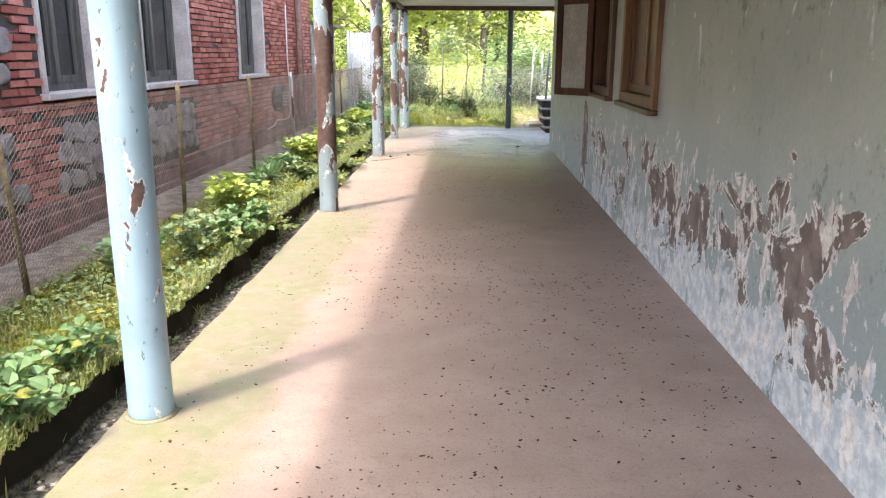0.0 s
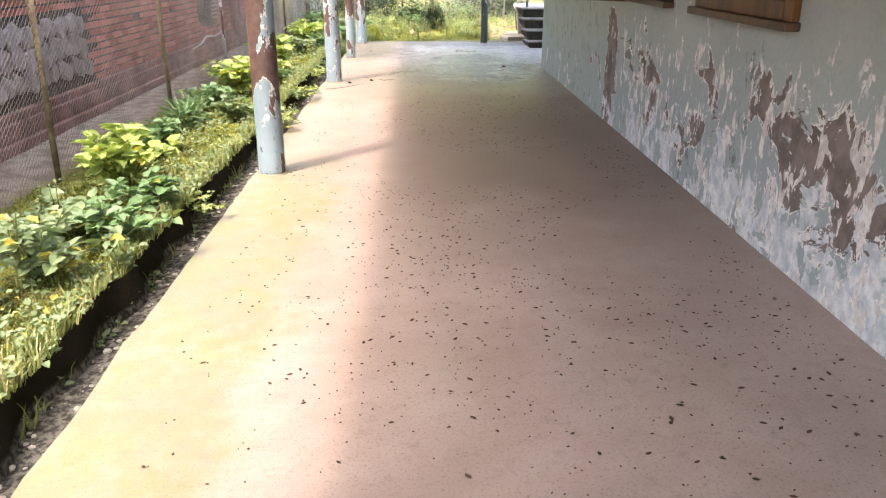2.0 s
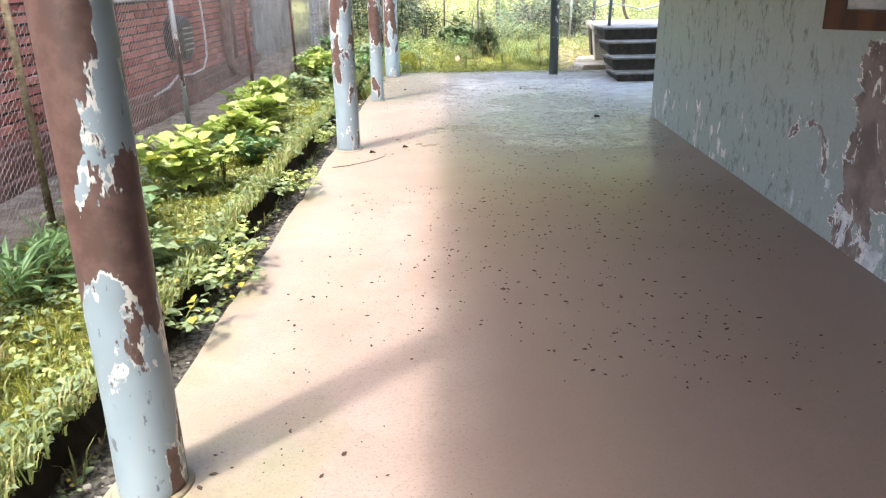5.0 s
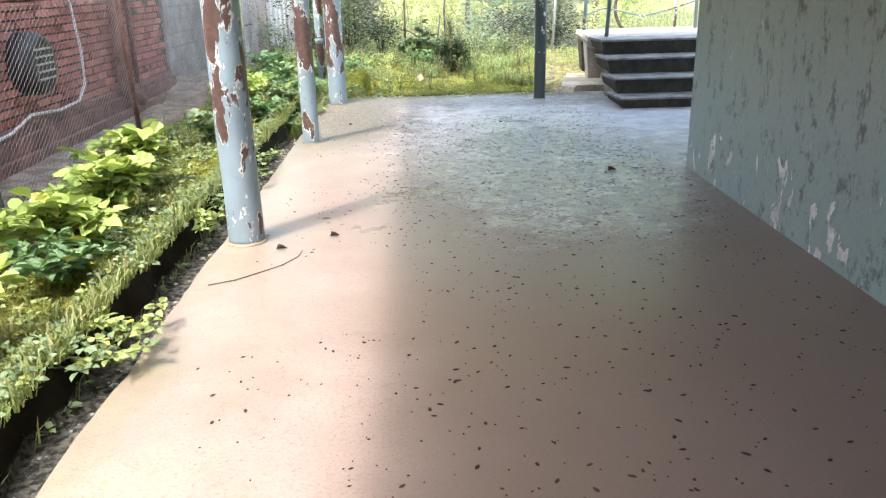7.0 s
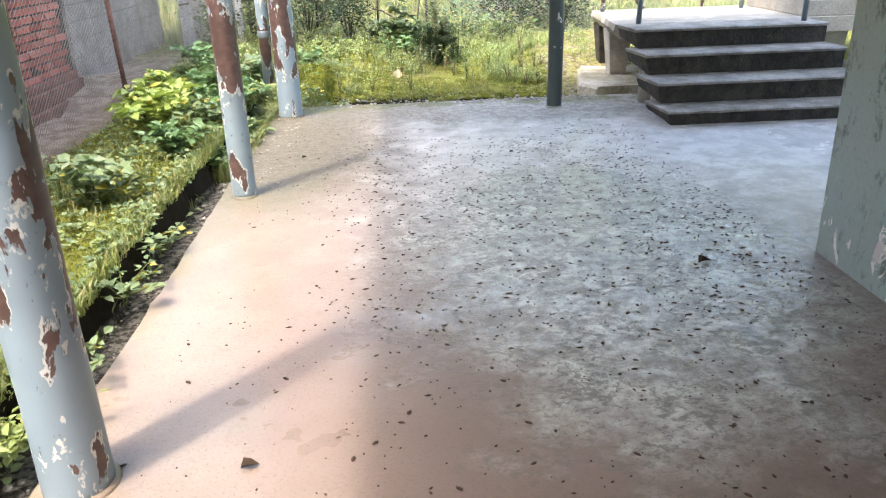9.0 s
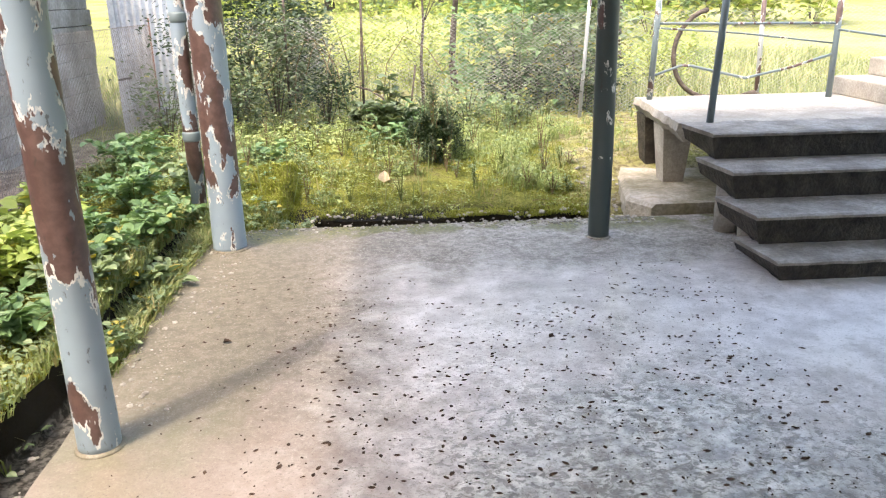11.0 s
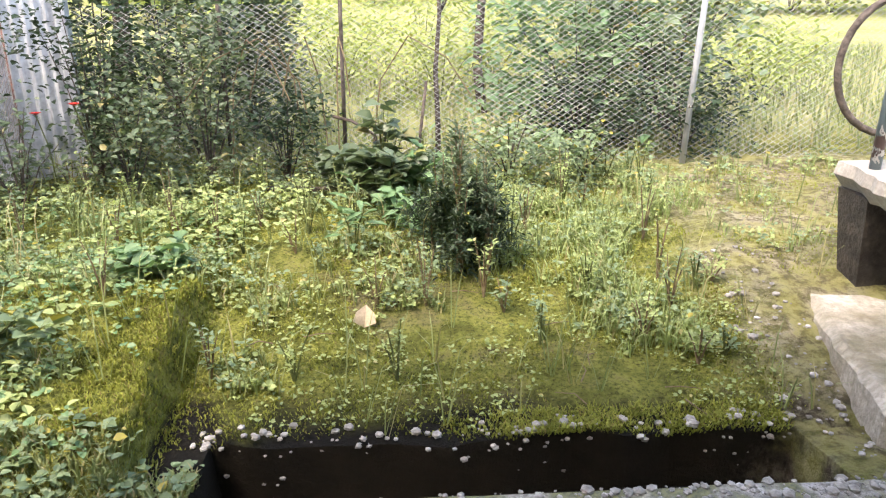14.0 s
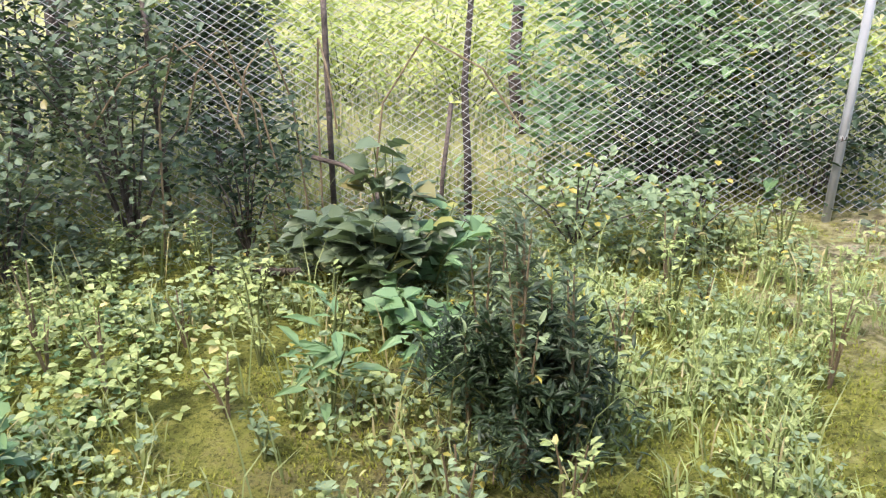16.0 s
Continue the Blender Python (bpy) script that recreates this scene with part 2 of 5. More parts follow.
    streak = k.math("MULTIPLY", k.math("MULTIPLY", k.ramp(z, 1.15, 0.85), k.ramp(y, 10.4, 9.0)), 0.095)
    streak = k.math("ADD", streak, k.math("MULTIPLY", k.ramp(y, 10.8, 12.0), k.ramp(z, 0.6, 0.2, 0.0, 0.08)))
    chips = k.ramp(k.math("ADD", k.noise(11.0, 5.0, 0.62, k.stretch(1.0, 0.9, 0.42), 0.5), k.math("ADD", k.math("MULTIPLY", k.math("MULTIPLY", k.ramp(z, 1.9, 1.0), near), 0.04), streak)), 0.70, 0.712)
    c = k.mix(chips, c, k.mix(k.ramp(k.noise(14.0, 4.0), 0.4, 0.6), (0.62, 0.58, 0.57), (0.86, 0.83, 0.81)))
    c = k.mix(k.ramp(fine, 0.4, 0.75, 0.0, 0.15), c, (0.10, 0.10, 0.09))
    h = k.math("SUBTRACT", k.math("MULTIPLY", fine, 0.15), k.math("ADD", k.math("MULTIPLY", bare, 0.8), k.math("MULTIPLY", k.math("MAXIMUM", lime, chips), 0.4)))
    rough = k.math("ADD", 0.45, k.math("MULTIPLY", k.math("MAXIMUM", bare, lime), 0.4))
    return k.done(c, h, 0.45, 0.006, rough)


def post_material(name, paint, share):
    """Flaking paint on a steel pipe; share: how much has come off."""
    k = Mat(name, 0.42, 0.0, 0.5)
    k.per_object()
    tall = k.stretch(1.0, 1.0, 0.45)
    z = k.nt.nodes.new("ShaderNodeSeparateXYZ")
    k.put(z.inputs[0], k.nt.nodes.new("ShaderNodeNewGeometry").outputs["Position"])
    n = k.math("SUBTRACT", k.noise(6.5, 5.0, 0.6, tall, 0.2), k.math("MULTIPLY", k.ramp(z.outputs[2], 0.62, 0.3), 0.16 * share))
    t = 0.72 - 0.34 * share
    off = k.ramp(n, t, t + 0.012)
    rim = k.math("SUBTRACT", k.ramp(n, t - 0.03, t - 0.022), off)
    grain = k.noise(90.0, 3.0)
    c = k.mix(k.ramp(k.noise(2.0, 3.0), 0.3, 0.7), paint, tuple(q * 0.78 for q in paint))
    c = k.mix(k.math("MULTIPLY", rim, k.ramp(k.noise(16.0, 3.0), 0.45, 0.55)), c, (0.6, 0.6, 0.58))
    rust = k.mix(k.ramp(k.noise(18.0, 4.0), 0.35, 0.7), (0.08, 0.048, 0.043), (0.135, 0.082, 0.072))
    c = k.mix(off, c, rust)
    c = k.mix(k.ramp(k.noise(30.0, 5.0, 0.7, tall), 0.62, 0.68, 0.0, 0.7), c, (0.05, 0.045, 0.04))
    return k.done(c, k.math("SUBTRACT", k.math("MULTIPLY", grain, 0.2), off), 0.4, 0.004)


def wood_material(name, dark, light, gloss=0.38):
    k = Mat(name, gloss, 0.0, 0.5)
    k.per_object()
    g = k.noise(14.0, 5.0, 0.6, k.stretch(1.0, 1.0, 0.08), 0.8)
    c = k.mix(k.ramp(g, 0.3, 0.7), dark, light)
    c = k.mix(k.ramp(k.noise(3.0, 4.0), 0.55, 0.75, 0.0, 0.5), c, tuple(q * 0.35 for q in dark))
    return k.done(c, g, 0.2, 0.003)


def brick_material():
    k = Mat("red_brick", 0.85, 0.0, 0.3)
    r = k.per_object()
    isl = k.nt.nodes.new("ShaderNodeNewGeometry").outputs["Random Per Island"]
    v = k.math("FRACT", k.math("ADD", k.math("MULTIPLY", r, 5.0), isl))
    c = k.mix(v, (0.27, 0.066, 0.05), (0.53, 0.185, 0.15))
    c = k.mix(k.ramp(k.noise(26.0, 5.0, 0.7), 0.45, 0.75, 0.0, 0.7), c, (0.16, 0.06, 0.045))
    c = k.mix(k.ramp(k.noise(5.0, 4.0), 0.6, 0.78, 0.0, 0.6), c, (0.5, 0.36, 0.32))
    return k.done(c, k.noise(40.0, 5.0, 0.7), 0.5, 0.008)


def ground_material():
    k = Mat("mossy_soil", 0.95, 0.0, 0.15)
    x, y = k.axis(0), k.axis(1)
    big, mid, fine = k.noise(0.7, 4.0), k.noise(6.0, 5.0, 0.65), k.noise(60.0, 5.0, 0.75)
    c = k.mix(k.ramp(mid, 0.35, 0.65), (0.12, 0.13, 0.026), (0.31, 0.32, 0.075))
    c = k.mix(k.ramp(k.math("ADD", k.math("MULTIPLY", big, 0.6), k.math("MULTIPLY", mid, 0.4)), 0.52, 0.62, 0.0, 0.75), c, (0.15, 0.118, 0.075))
    c = k.mix(k.ramp(fine, 0.46, 0.66, 0.0, 0.75), c, (0.03, 0.035, 0.008))
    c = k.mix(k.ramp(k.noise(25.0, 4.0), 0.6, 0.7, 0.0, 0.6), c, (0.26, 0.26, 0.09))
    # trench bottom darkened by depth, its shade put into the soil colour
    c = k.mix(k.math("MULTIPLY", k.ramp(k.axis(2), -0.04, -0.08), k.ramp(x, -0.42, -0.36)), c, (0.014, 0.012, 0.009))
    # steep sides show bare earth, near black with the recess shade in its colour
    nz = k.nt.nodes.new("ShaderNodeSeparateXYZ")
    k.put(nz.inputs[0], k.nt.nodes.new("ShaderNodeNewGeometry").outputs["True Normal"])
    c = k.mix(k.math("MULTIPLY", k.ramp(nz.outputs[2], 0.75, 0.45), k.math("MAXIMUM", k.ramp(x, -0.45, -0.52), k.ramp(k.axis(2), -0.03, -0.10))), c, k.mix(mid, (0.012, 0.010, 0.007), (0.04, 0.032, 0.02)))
    # a bare, stony strip beside the concrete footing
    strip = k.math("MULTIPLY", k.ramp(k.math("ADD", x, k.math("MULTIPLY", k.math("SUBTRACT", k.noise(3.0, 5.0, 0.7), 0.5), 1.0)), 2.1, 2.4), k.math("MULTIPLY", k.ramp(x, 5.6, 4.4), k.math("MULTIPLY", k.ramp(y, 18.0, 18.4), k.ramp(y, 22.0, 21.4))))
    stony_soil = k.mix(k.ramp(k.noise(16.0, 5.0, 0.75), 0.4, 0.62), (0.14, 0.11, 0.07), (0.50, 0.43, 0.33))
    stony_soil = k.mix(k.ramp(k.noise(4.0, 5.0, 0.7), 0.45, 0.6, 0.0, 0.7), stony_soil, (0.30, 0.29, 0.07))
    c = k.mix(k.math("MULTIPLY", strip, k.ramp(k.noise(2.0, 4.0), 0.4, 0.6, 0.45, 0.95)), c, stony_soil)
    # grey grit in the drain
    drain = k.ramp(k.axis(2), -0.025, -0.05)
    c = k.mix(k.math("MULTIPLY", drain, k.ramp(x, -0.36, -0.42)), c, k.mix(k.ramp(k.noise(35.0, 4.0), 0.4, 0.6), (0.06, 0.057, 0.05), (0.2, 0.19, 0.17)))
    # trodden earth beside the house and the dry meadow beyond the fence
    house = k.ramp(k.math("ADD", x, k.math("MULTIPLY", mid, 0.4)), -1.55, -1.8)
    c = k.mix(k.math("MULTIPLY", house, k.ramp(y, 22.0, 20.0)), c, k.mix(k.ramp(mid, 0.4, 0.6), (0.25, 0.20, 0.16), (0.42, 0.35, 0.29)))
    far = k.ramp(y, 21.8, 23.5)
    c = k.mix(far, c, k.mix(k.ramp(k.noise(0.5, 5.0, 0.7), 0.35, 0.65), (0.21, 0.24, 0.075), (0.38, 0.36, 0.16)))
    return k.done(c, k.math("ADD", fine, mid), 1.0, 0.035)


M_FLOOR, M_WALL, M_GROUND, M_BRICK = floor_material(), wall_material(), ground_material(), brick_material()
M_POST_BLUE = post_material("flaking_blue_paint", (0.31, 0.45, 0.56), 0.35)
M_POST_RUST = post_material("rusty_blue_paint", (0.27, 0.35, 0.41), 0.72)
M_POST_MIX = post_material("half_flaked_blue_paint", (0.27, 0.35, 0.42), 0.62)
M_POST_DARK = post_material("dark_green_paint", (0.055, 0.075, 0.075), 0.25)
M_RAIL = post_material("grey_blue_rail_paint", (0.16, 0.21, 0.23), 0.4)
M_PIPE_WHITE = post_material("weathered_zinc_paint", (0.36, 0.37, 0.37), 0.5)
M_CEIL = rough_mat("stained_whitewash", (0.55, 0.55, 0.51), (0.74, 0.74, 0.70), 1.5, 40.0)
M_CONC = rough_mat("pale_concrete", (0.30, 0.27, 0.23), (0.48, 0.44, 0.385), 3.0, 55.0, 0.8, 0.5)
M_PAVE = rough_mat("mossy_broken_concrete", (0.19, 0.17, 0.10), (0.52, 0.465, 0.40), 2.2, 35.0, 0.9, 0.8, 0.02)
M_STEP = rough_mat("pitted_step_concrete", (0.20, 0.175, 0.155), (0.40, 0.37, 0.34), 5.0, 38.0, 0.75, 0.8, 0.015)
# dark pitted concrete, with the shade on the step fronts in its colour
M_RISER = rough_mat("shaded_pitted_riser", (0.022, 0.018, 0.015), (0.075, 0.062, 0.05), 9.0, 45.0, 0.7, 0.9, 0.015)
M_WOOD = wood_material("varnished_wood", (0.042, 0.018, 0.009), (0.095, 0.04, 0.018))
M_WOOD_OR = wood_material("orange_varnished_wood", (0.085, 0.03, 0.009), (0.16, 0.06, 0.016))
M_FRAME_GREY = wood_material("weathered_grey_wood", (0.055, 0.046, 0.04), (0.13, 0.115, 0.105), 0.6)
# room behind the windows: its dimness is put into this colour
M_DARK = rough_mat("unlit_room_plaster", (0.05, 0.048, 0.045), (0.08, 0.077, 0.07), 2.0)
M_MORTAR = rough_mat("brick_mortar", (0.035, 0.025, 0.022), (0.10, 0.075, 0.065), 4.0)
M_PLASTER = rough_mat("white_plaster", (0.42, 0.35, 0.33), (0.62, 0.54, 0.51), 3.0, 50.0)
M_STONE = rough_mat("pale_rubble_stone", (0.16, 0.13, 0.122), (0.33, 0.28, 0.265), 5.0, 40.0, 0.85, 0.6, 0.02, own=True)
# plinth red kept dark, the shadow along the house foot in its colour
M_LEDGE = rough_mat("red_painted_plinth", (0.11, 0.045, 0.037), (0.25, 0.11, 0.09), 5.0)
M_RUSTPIPE = rough_mat("brown_rust", (0.13, 0.06, 0.045), (0.25, 0.125, 0.10), 8.0, 60.0, 0.7)
M_WIRE = rough_mat("galvanised_wire", (0.22, 0.215, 0.20), (0.38, 0.375, 0.35), 2.0, 50.0, 0.5, 0.1, 0.001)
M_WIRE_DARK = rough_mat("rusted_wire", (0.16, 0.135, 0.115), (0.36, 0.31, 0.27), 2.0, 50.0, 0.7, 0.1, 0.001)
M_SIDING = rough_mat("grey_weathered_boards", (0.22, 0.20, 0.18), (0.46, 0.43, 0.40), 2.0, 30.0)
M_SHEET = rough_mat("pale_zinc_sheet", (0.34, 0.36, 0.38), (0.58, 0.60, 0.62), 2.5, 25.0, 0.55)
M_BARK = rough_mat("dark_bark", (0.05, 0.038, 0.03), (0.15, 0.12, 0.10), 9.0, 40.0, 0.9, 0.8, 0.02)
M_STEM = rough_mat("green_stem", (0.08, 0.10, 0.03), (0.17, 0.19, 0.06), 9.0, 60.0)
M_DRYSTEM = rough_mat("dry_stem", (0.13, 0.09, 0.05), (0.27, 0.21, 0.12), 9.0, 60.0)
M_RUBBER = rough_mat("black_plastic", (0.015, 0.015, 0.016), (0.04, 0.04, 0.042), 5.0, 60.0, 0.5)
M_CABLE = rough_mat("white_cable", (0.5, 0.47, 0.45), (0.7, 0.67, 0.65), 5.0, 60.0, 0.5)
# opaque pale colour stands for light showing through the open leaf
M_PALE_PANE = rough_mat("pale_pane", (0.36, 0.37, 0.36), (0.5, 0.51, 0.49), 3.0, 30.0, 0.35, 0.05)
M_PEBBLE = rough_mat("pale_pebbles", (0.20, 0.185, 0.16), (0.45, 0.43, 0.39), 12.0, 80.0, own=True)
M_LITTER = rough_mat("dry_seed_husks", (0.035, 0.02, 0.014), (0.10, 0.06, 0.04), 30.0, 90.0)
M_ROOF = rough_mat("rusty_roof_sheet", (0.14, 0.10, 0.085), (0.25, 0.19, 0.16), 2.0, 20.0)
M_GLASS = Mat("window_glass", 0.06, 0.0, 0.6).done((0.018, 0.02, 0.02))
M_LIME = leaf_mat("lime_leaf", (0.19, 0.28, 0.06), (0.42, 0.50, 0.16), (0.5, 0.45, 0.1), 0.05)
M_LEAF = leaf_mat("mid_leaf", (0.04, 0.08, 0.035), (0.27, 0.35, 0.19))
M_LEAF_BLUE = leaf_mat("blue_green_leaf", (0.07, 0.15, 0.06), (0.19, 0.30, 0.14), (0.3, 0.3, 0.08), 0.04)
M_LEAF_DARK = leaf_mat("dark_leaf", (0.016, 0.034, 0.016), (0.16, 0.21, 0.12), (0.26, 0.23, 0.10), 0.05, 0.36)
M_SHRUB = leaf_mat("evergreen_leaf", (0.006, 0.016, 0.007), (0.045, 0.075, 0.035), (0.15, 0.14, 0.05), 0.02)
M_LEAF_YEL = leaf_mat("yellow_green_leaf", (0.10, 0.145, 0.04), (0.40, 0.47, 0.19), (0.44, 0.39, 0.17), 0.04)
M_GRASS = leaf_mat("grass_blade", (0.08, 0.12, 0.04), (0.28, 0.32, 0.13), (0.34, 0.30, 0.15), 0.18)
M_MOSS = leaf_mat("moss_tuft", (0.09, 0.105, 0.015), (0.31, 0.33, 0.06), (0.20, 0.16, 0.05), 0.1, 0.8)
M_FAR = leaf_mat("far_foliage", (0.19, 0.27, 0.06), (0.42, 0.47, 0.14), (0.36, 0.34, 0.08), 0.08)

# ---- building blocks ----
def box(bm, x0, y0, z0, x1, y1, z1, bevel=0.0):
    r = bmesh.ops.create_cube(bm, size=1.0, matrix=Matrix.Translation(((x0 + x1) / 2, (y0 + y1) / 2, (z0 + z1) / 2)) @ Matrix.Diagonal((x1 - x0, y1 - y0, z1 - z0, 1)))
    if bevel:
        edges = {e for v in r["verts"] for e in v.link_edges}
        bmesh.ops.bevel(bm, geom=list(edges), offset=bevel, segments=2, affect="EDGES", profile=0.6)
    return bm


def slab(x0, y0, z0, x1, y1, z1, bevel=0.0):
    return box(bmesh.new(), x0, y0, z0, x1, y1, z1, bevel)


def tube(bm, pts, radii, n=8, caps=True):
    """A round bar through the points, with a radius for each of them."""
    pts = [Vector(p) for p in pts]
    if not isinstance(radii, (list, tuple)):
        radii = [radii] * len(pts)
    rings = []
    side = None
    for i, p in enumerate(pts):
        d = (pts[min(i + 1, len(pts) - 1)] - pts[max(i - 1, 0)]).normalized()
        if side is None:
            side = d.orthogonal().normalized()
        side = (side - d * side.dot(d)).normalized()
        up = d.cross(side)
        rings.append([bm.verts.new(p + radii[i] * (math.cos(a) * side + math.sin(a) * up)) for a in [2 * math.pi * j / n for j in range(n)]])
    for a, b in zip(rings, rings[1:]):
        for j in range(n):
            f = bm.faces.new((a[j], a[(j + 1) % n], b[(j + 1) % n], b[j]))
            f.smooth = n > 5
    if caps:
        bm.faces.new(rings[0][::-1])
        bm.faces.new(rings[-1])
    return bm


def link(name, me, mat, parent=None, label=""):
    if not me.materials:
        me.materials.append(mat)
    ob = new(name, me)
    if parent:
        ob.parent = parent
    if label:
        ob["label"] = label
    return ob


def part(name, bm, mat, parent=None, label=""):
    bmesh.ops.recalc_face_normals(bm, faces=bm.faces)
    me = bpy.data.meshes.new(name)
    bm.to_mesh(me)
    bm.free()
    return link(name, me, mat, parent, label)


def thing(name, label, category, group="", at=(0, 0, 0)):
    ob = new(name)
    ob.empty_display_size = 0.1
    ob.location = at
    return tagged(ob, label, category, group)


def structure(name, bm, mat, label):
    return tagged(part(name, bm, mat), label, kind="structure")


def mesh_of(name, verts, faces):
    me = bpy.data.meshes.new(name)
    me.from_pydata([tuple(v) for v in verts], [], faces)
    me.update()
    return me


rng = random.Random(7)


def wob(x, y, s=1.0, seed=0.0):
    return noise.noise(Vector((x * s, y * s, seed)))


# ---- ground: one sheet to the horizon ----
def clamp01(v):
    return min(1.0, max(0.0, v))


def smooth(a, b, v):
    t = clamp01((v - a) / (b - a))
    return t * t * (3 - 2 * t)


def garden(x, y):
    """Height of the soil north of the porch: a mossy slope with a raised bank and a shallow ditch on one side."""
    z = -0.085 + 0.165 * (min(y, 19.8) - 18.6) + 0.04 * smooth(19.7, 21.4, y) + 0.03 * wob(x, y, 2.3, 1.0) + 0.016 * wob(x, y, 8.0, 2.0)
    e = x + 0.04 * wob(x, y, 3.0, 9.0)
    fade = smooth(20.0, 19.2, y)
    z += 0.17 * smooth(0.0, -0.09, e) * fade
    z -= 0.03 * smooth(-0.06, 0.02, e) * smooth(0.24, 0.12, e) * fade
    return z + 0.05 * smooth(2.2, 2.6, x) * smooth(18.9, 19.5, y)


def far_ground(x, y):
    r = max(0.0, y - 24)
    return 0.19 + 0.045 * min(r, 30) + max(0.0, y - 52) * 0.42 * smooth(52, 70, y) + 0.15 * wob(x, y, 0.15, 5.0) * smooth(24, 40, y)


def ground_z(x, y):
    if y > 18.57:
        a = garden(x, y)
        return a + (far_ground(x, y) - a) * smooth(21.6, 25.0, y)
    if y > 18.03 and (x < 0.19 or x > 2.27):
        return (garden(x, 18.6) + 0.01) * smooth(18.1, 18.5, y) - 0.02 * smooth(18.4, 18.1, y) + 0.02 * wob(x, y, 9.0)
    if y > 18.03 and x < 5.6:
        return -0.32
    if x > -0.43:
        if x > 5.7 and y > 14.2:
            return 0.0 + 0.02 * wob(x, y, 1.0)
        return -0.17
    if x > -0.61:
        return -0.075 + 0.012 * wob(x, y, 11.0)
    if x > -1.75:
        return 0.075 + 0.03 * wob(x, y, 2.1, 3.0) + 0.02 * wob(x, y, 9.0, 4.0) + 0.03 * smooth(-0.95, -0.66, x)
    return 0.02 + 0.02 * wob(x, y, 2.0, 6.0)


def span(a, b, step):
    n = max(1, round((b - a) / step))
    return [a + (b - a) * i / n for i in range(n)]


gx = span(-400, -60, 60) + span(-60, -12, 6) + span(-12, -3, 1.0) + span(-3, -0.70, 0.09) + [-0.70, -0.67, -0.645, -0.60, -0.55, -0.5, -0.44, -0.42] + span(-0.38, -0.15, 0.07) + span(-0.15, 0.3, 0.03) + span(0.3, 2.19, 0.09) + [2.19, 2.25, 2.28] + span(2.34, 6, 0.09) + span(6, 14, 1.0) + span(14, 60, 6) + span(60, 401, 60)
gy = span(-200, -20, 30) + span(-20, 0, 2.0) + span(0, 18.0, 0.12) + [18.0, 18.02, 18.1, 18.15, 18.17, 18.25, 18.35, 18.45, 18.53, 18.56, 18.58, 18.61] + span(18.65, 22.6, 0.07) + span(22.6, 30, 0.5) + span(30, 90, 3) + span(90, 500, 60)
verts = []
for y in gy:
    for x in gx:
        sx = x + (0.09 * wob(x, y, 3.0, 8.0) if -0.70 < x < -0.5 and y < 18.2 else 0.0)
        sy = y + (0.05 * wob(x, y, 4.5, 7.0) + 0.02 * wob(x, y, 14.0, 7.5) if 18.5 < y < 18.63 else 0.0)
        verts.append((sx, sy, ground_z(x, y)))
nx = len(gx)
faces = [(j * nx + i, j * nx + i + 1, (j + 1) * nx + i + 1, (j + 1) * nx + i) for j in range(len(gy) - 1) for i in range(nx - 1)]
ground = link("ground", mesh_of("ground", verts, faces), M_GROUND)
tagged(ground, "mossy garden soil running into a dry meadow", kind="structure")

# ---- porch: floor, wall, ceiling ----
bm = bmesh.new()
left = [(-0.43 + 0.018 * wob(0, y, 2.0, 11) + 0.012 * wob(0, y, 9.0, 12), y) for y in span(-4, 17.75, 0.1)]
far = [(x, 18.15 + 0.018 * wob(x, 0, 2.5, 13) + 0.01 * wob(x, 0, 11.0, 14)) for x in span(-0.30, 5.6, 0.1)]
outline = [(2.69, -4)] + left + [(-0.40, 17.95), (-0.34, 18.1)] + far + [(5.6, 18.1), (5.6, 14.14), (2.69, 14.14)]
top = [bm.verts.new((x, y, 0.0)) for x, y in outline]
low = [bm.verts.new((x, y, -0.4)) for x, y in outline]
bm.faces.new(top)
bm.faces.new(low[::-1])
for i in range(len(top)):
    j = (i + 1) % len(top)
    bm.faces.new((top[i], top[j], low[j], low[i]))
structure("floor", bm, M_FLOOR, "worn pinkish concrete porch floor with mossy edge")

WX, WT = 2.68, 0.32
WINS = [(6.26, 7.54), (8.22, 9.22)]
WZ0, WZ1 = 1.275, 2.38


def holed_wall(x0, x1, y0, y1, z0, z1, holes):
    """A wall along y with square openings: (y0, y1, z0, z1) for each."""
    bm = bmesh.new()
    at = y0
    for a, b, c, d in holes:
        box(bm, x0, at, z0, x1, a, z1)
        box(bm, x0, a, z0, x1, b, c)
        box(bm, x0, a, d, x1, b, z1)
        at = b
    box(bm, x0, at, z0, x1, y1, z1)
    bmesh.ops.remove_doubles(bm, verts=bm.verts, dist=0.0005)
    return bm


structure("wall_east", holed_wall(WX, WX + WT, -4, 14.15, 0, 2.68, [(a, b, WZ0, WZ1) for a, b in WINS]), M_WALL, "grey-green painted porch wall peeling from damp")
structure("wall_north", slab(WX + WT, 13.85, 0, 8.0, 14.15, 2.68), M_WALL, "grey-green painted end wall of the house")
structure("wall_south", slab(WX + WT, -4.3, -0.2, 8.0, -4.0, 2.68), M_WALL, "plain painted end wall of the house")
structure("wall_inside", slab(5.2, -4, 0, 5.4, 13.85, 2.68), M_DARK, "plaster wall inside the house, coloured dark for the dim room")
structure("floor_inside", slab(WX + WT, -4, -0.1, 5.2, 13.85, 0.0), M_DARK, "floor inside the house, coloured dark for the dim room")
structure("ceiling", box(box(slab(-0.48, -1.2, 2.68, WX, 17.95, 2.80), WX, -4.3, 2.68, 8.2, 14.35, 2.80), WX, 14.35, 2.68, 4.95, 17.95, 2.80), M_CEIL, "stained whitewashed porch ceiling")
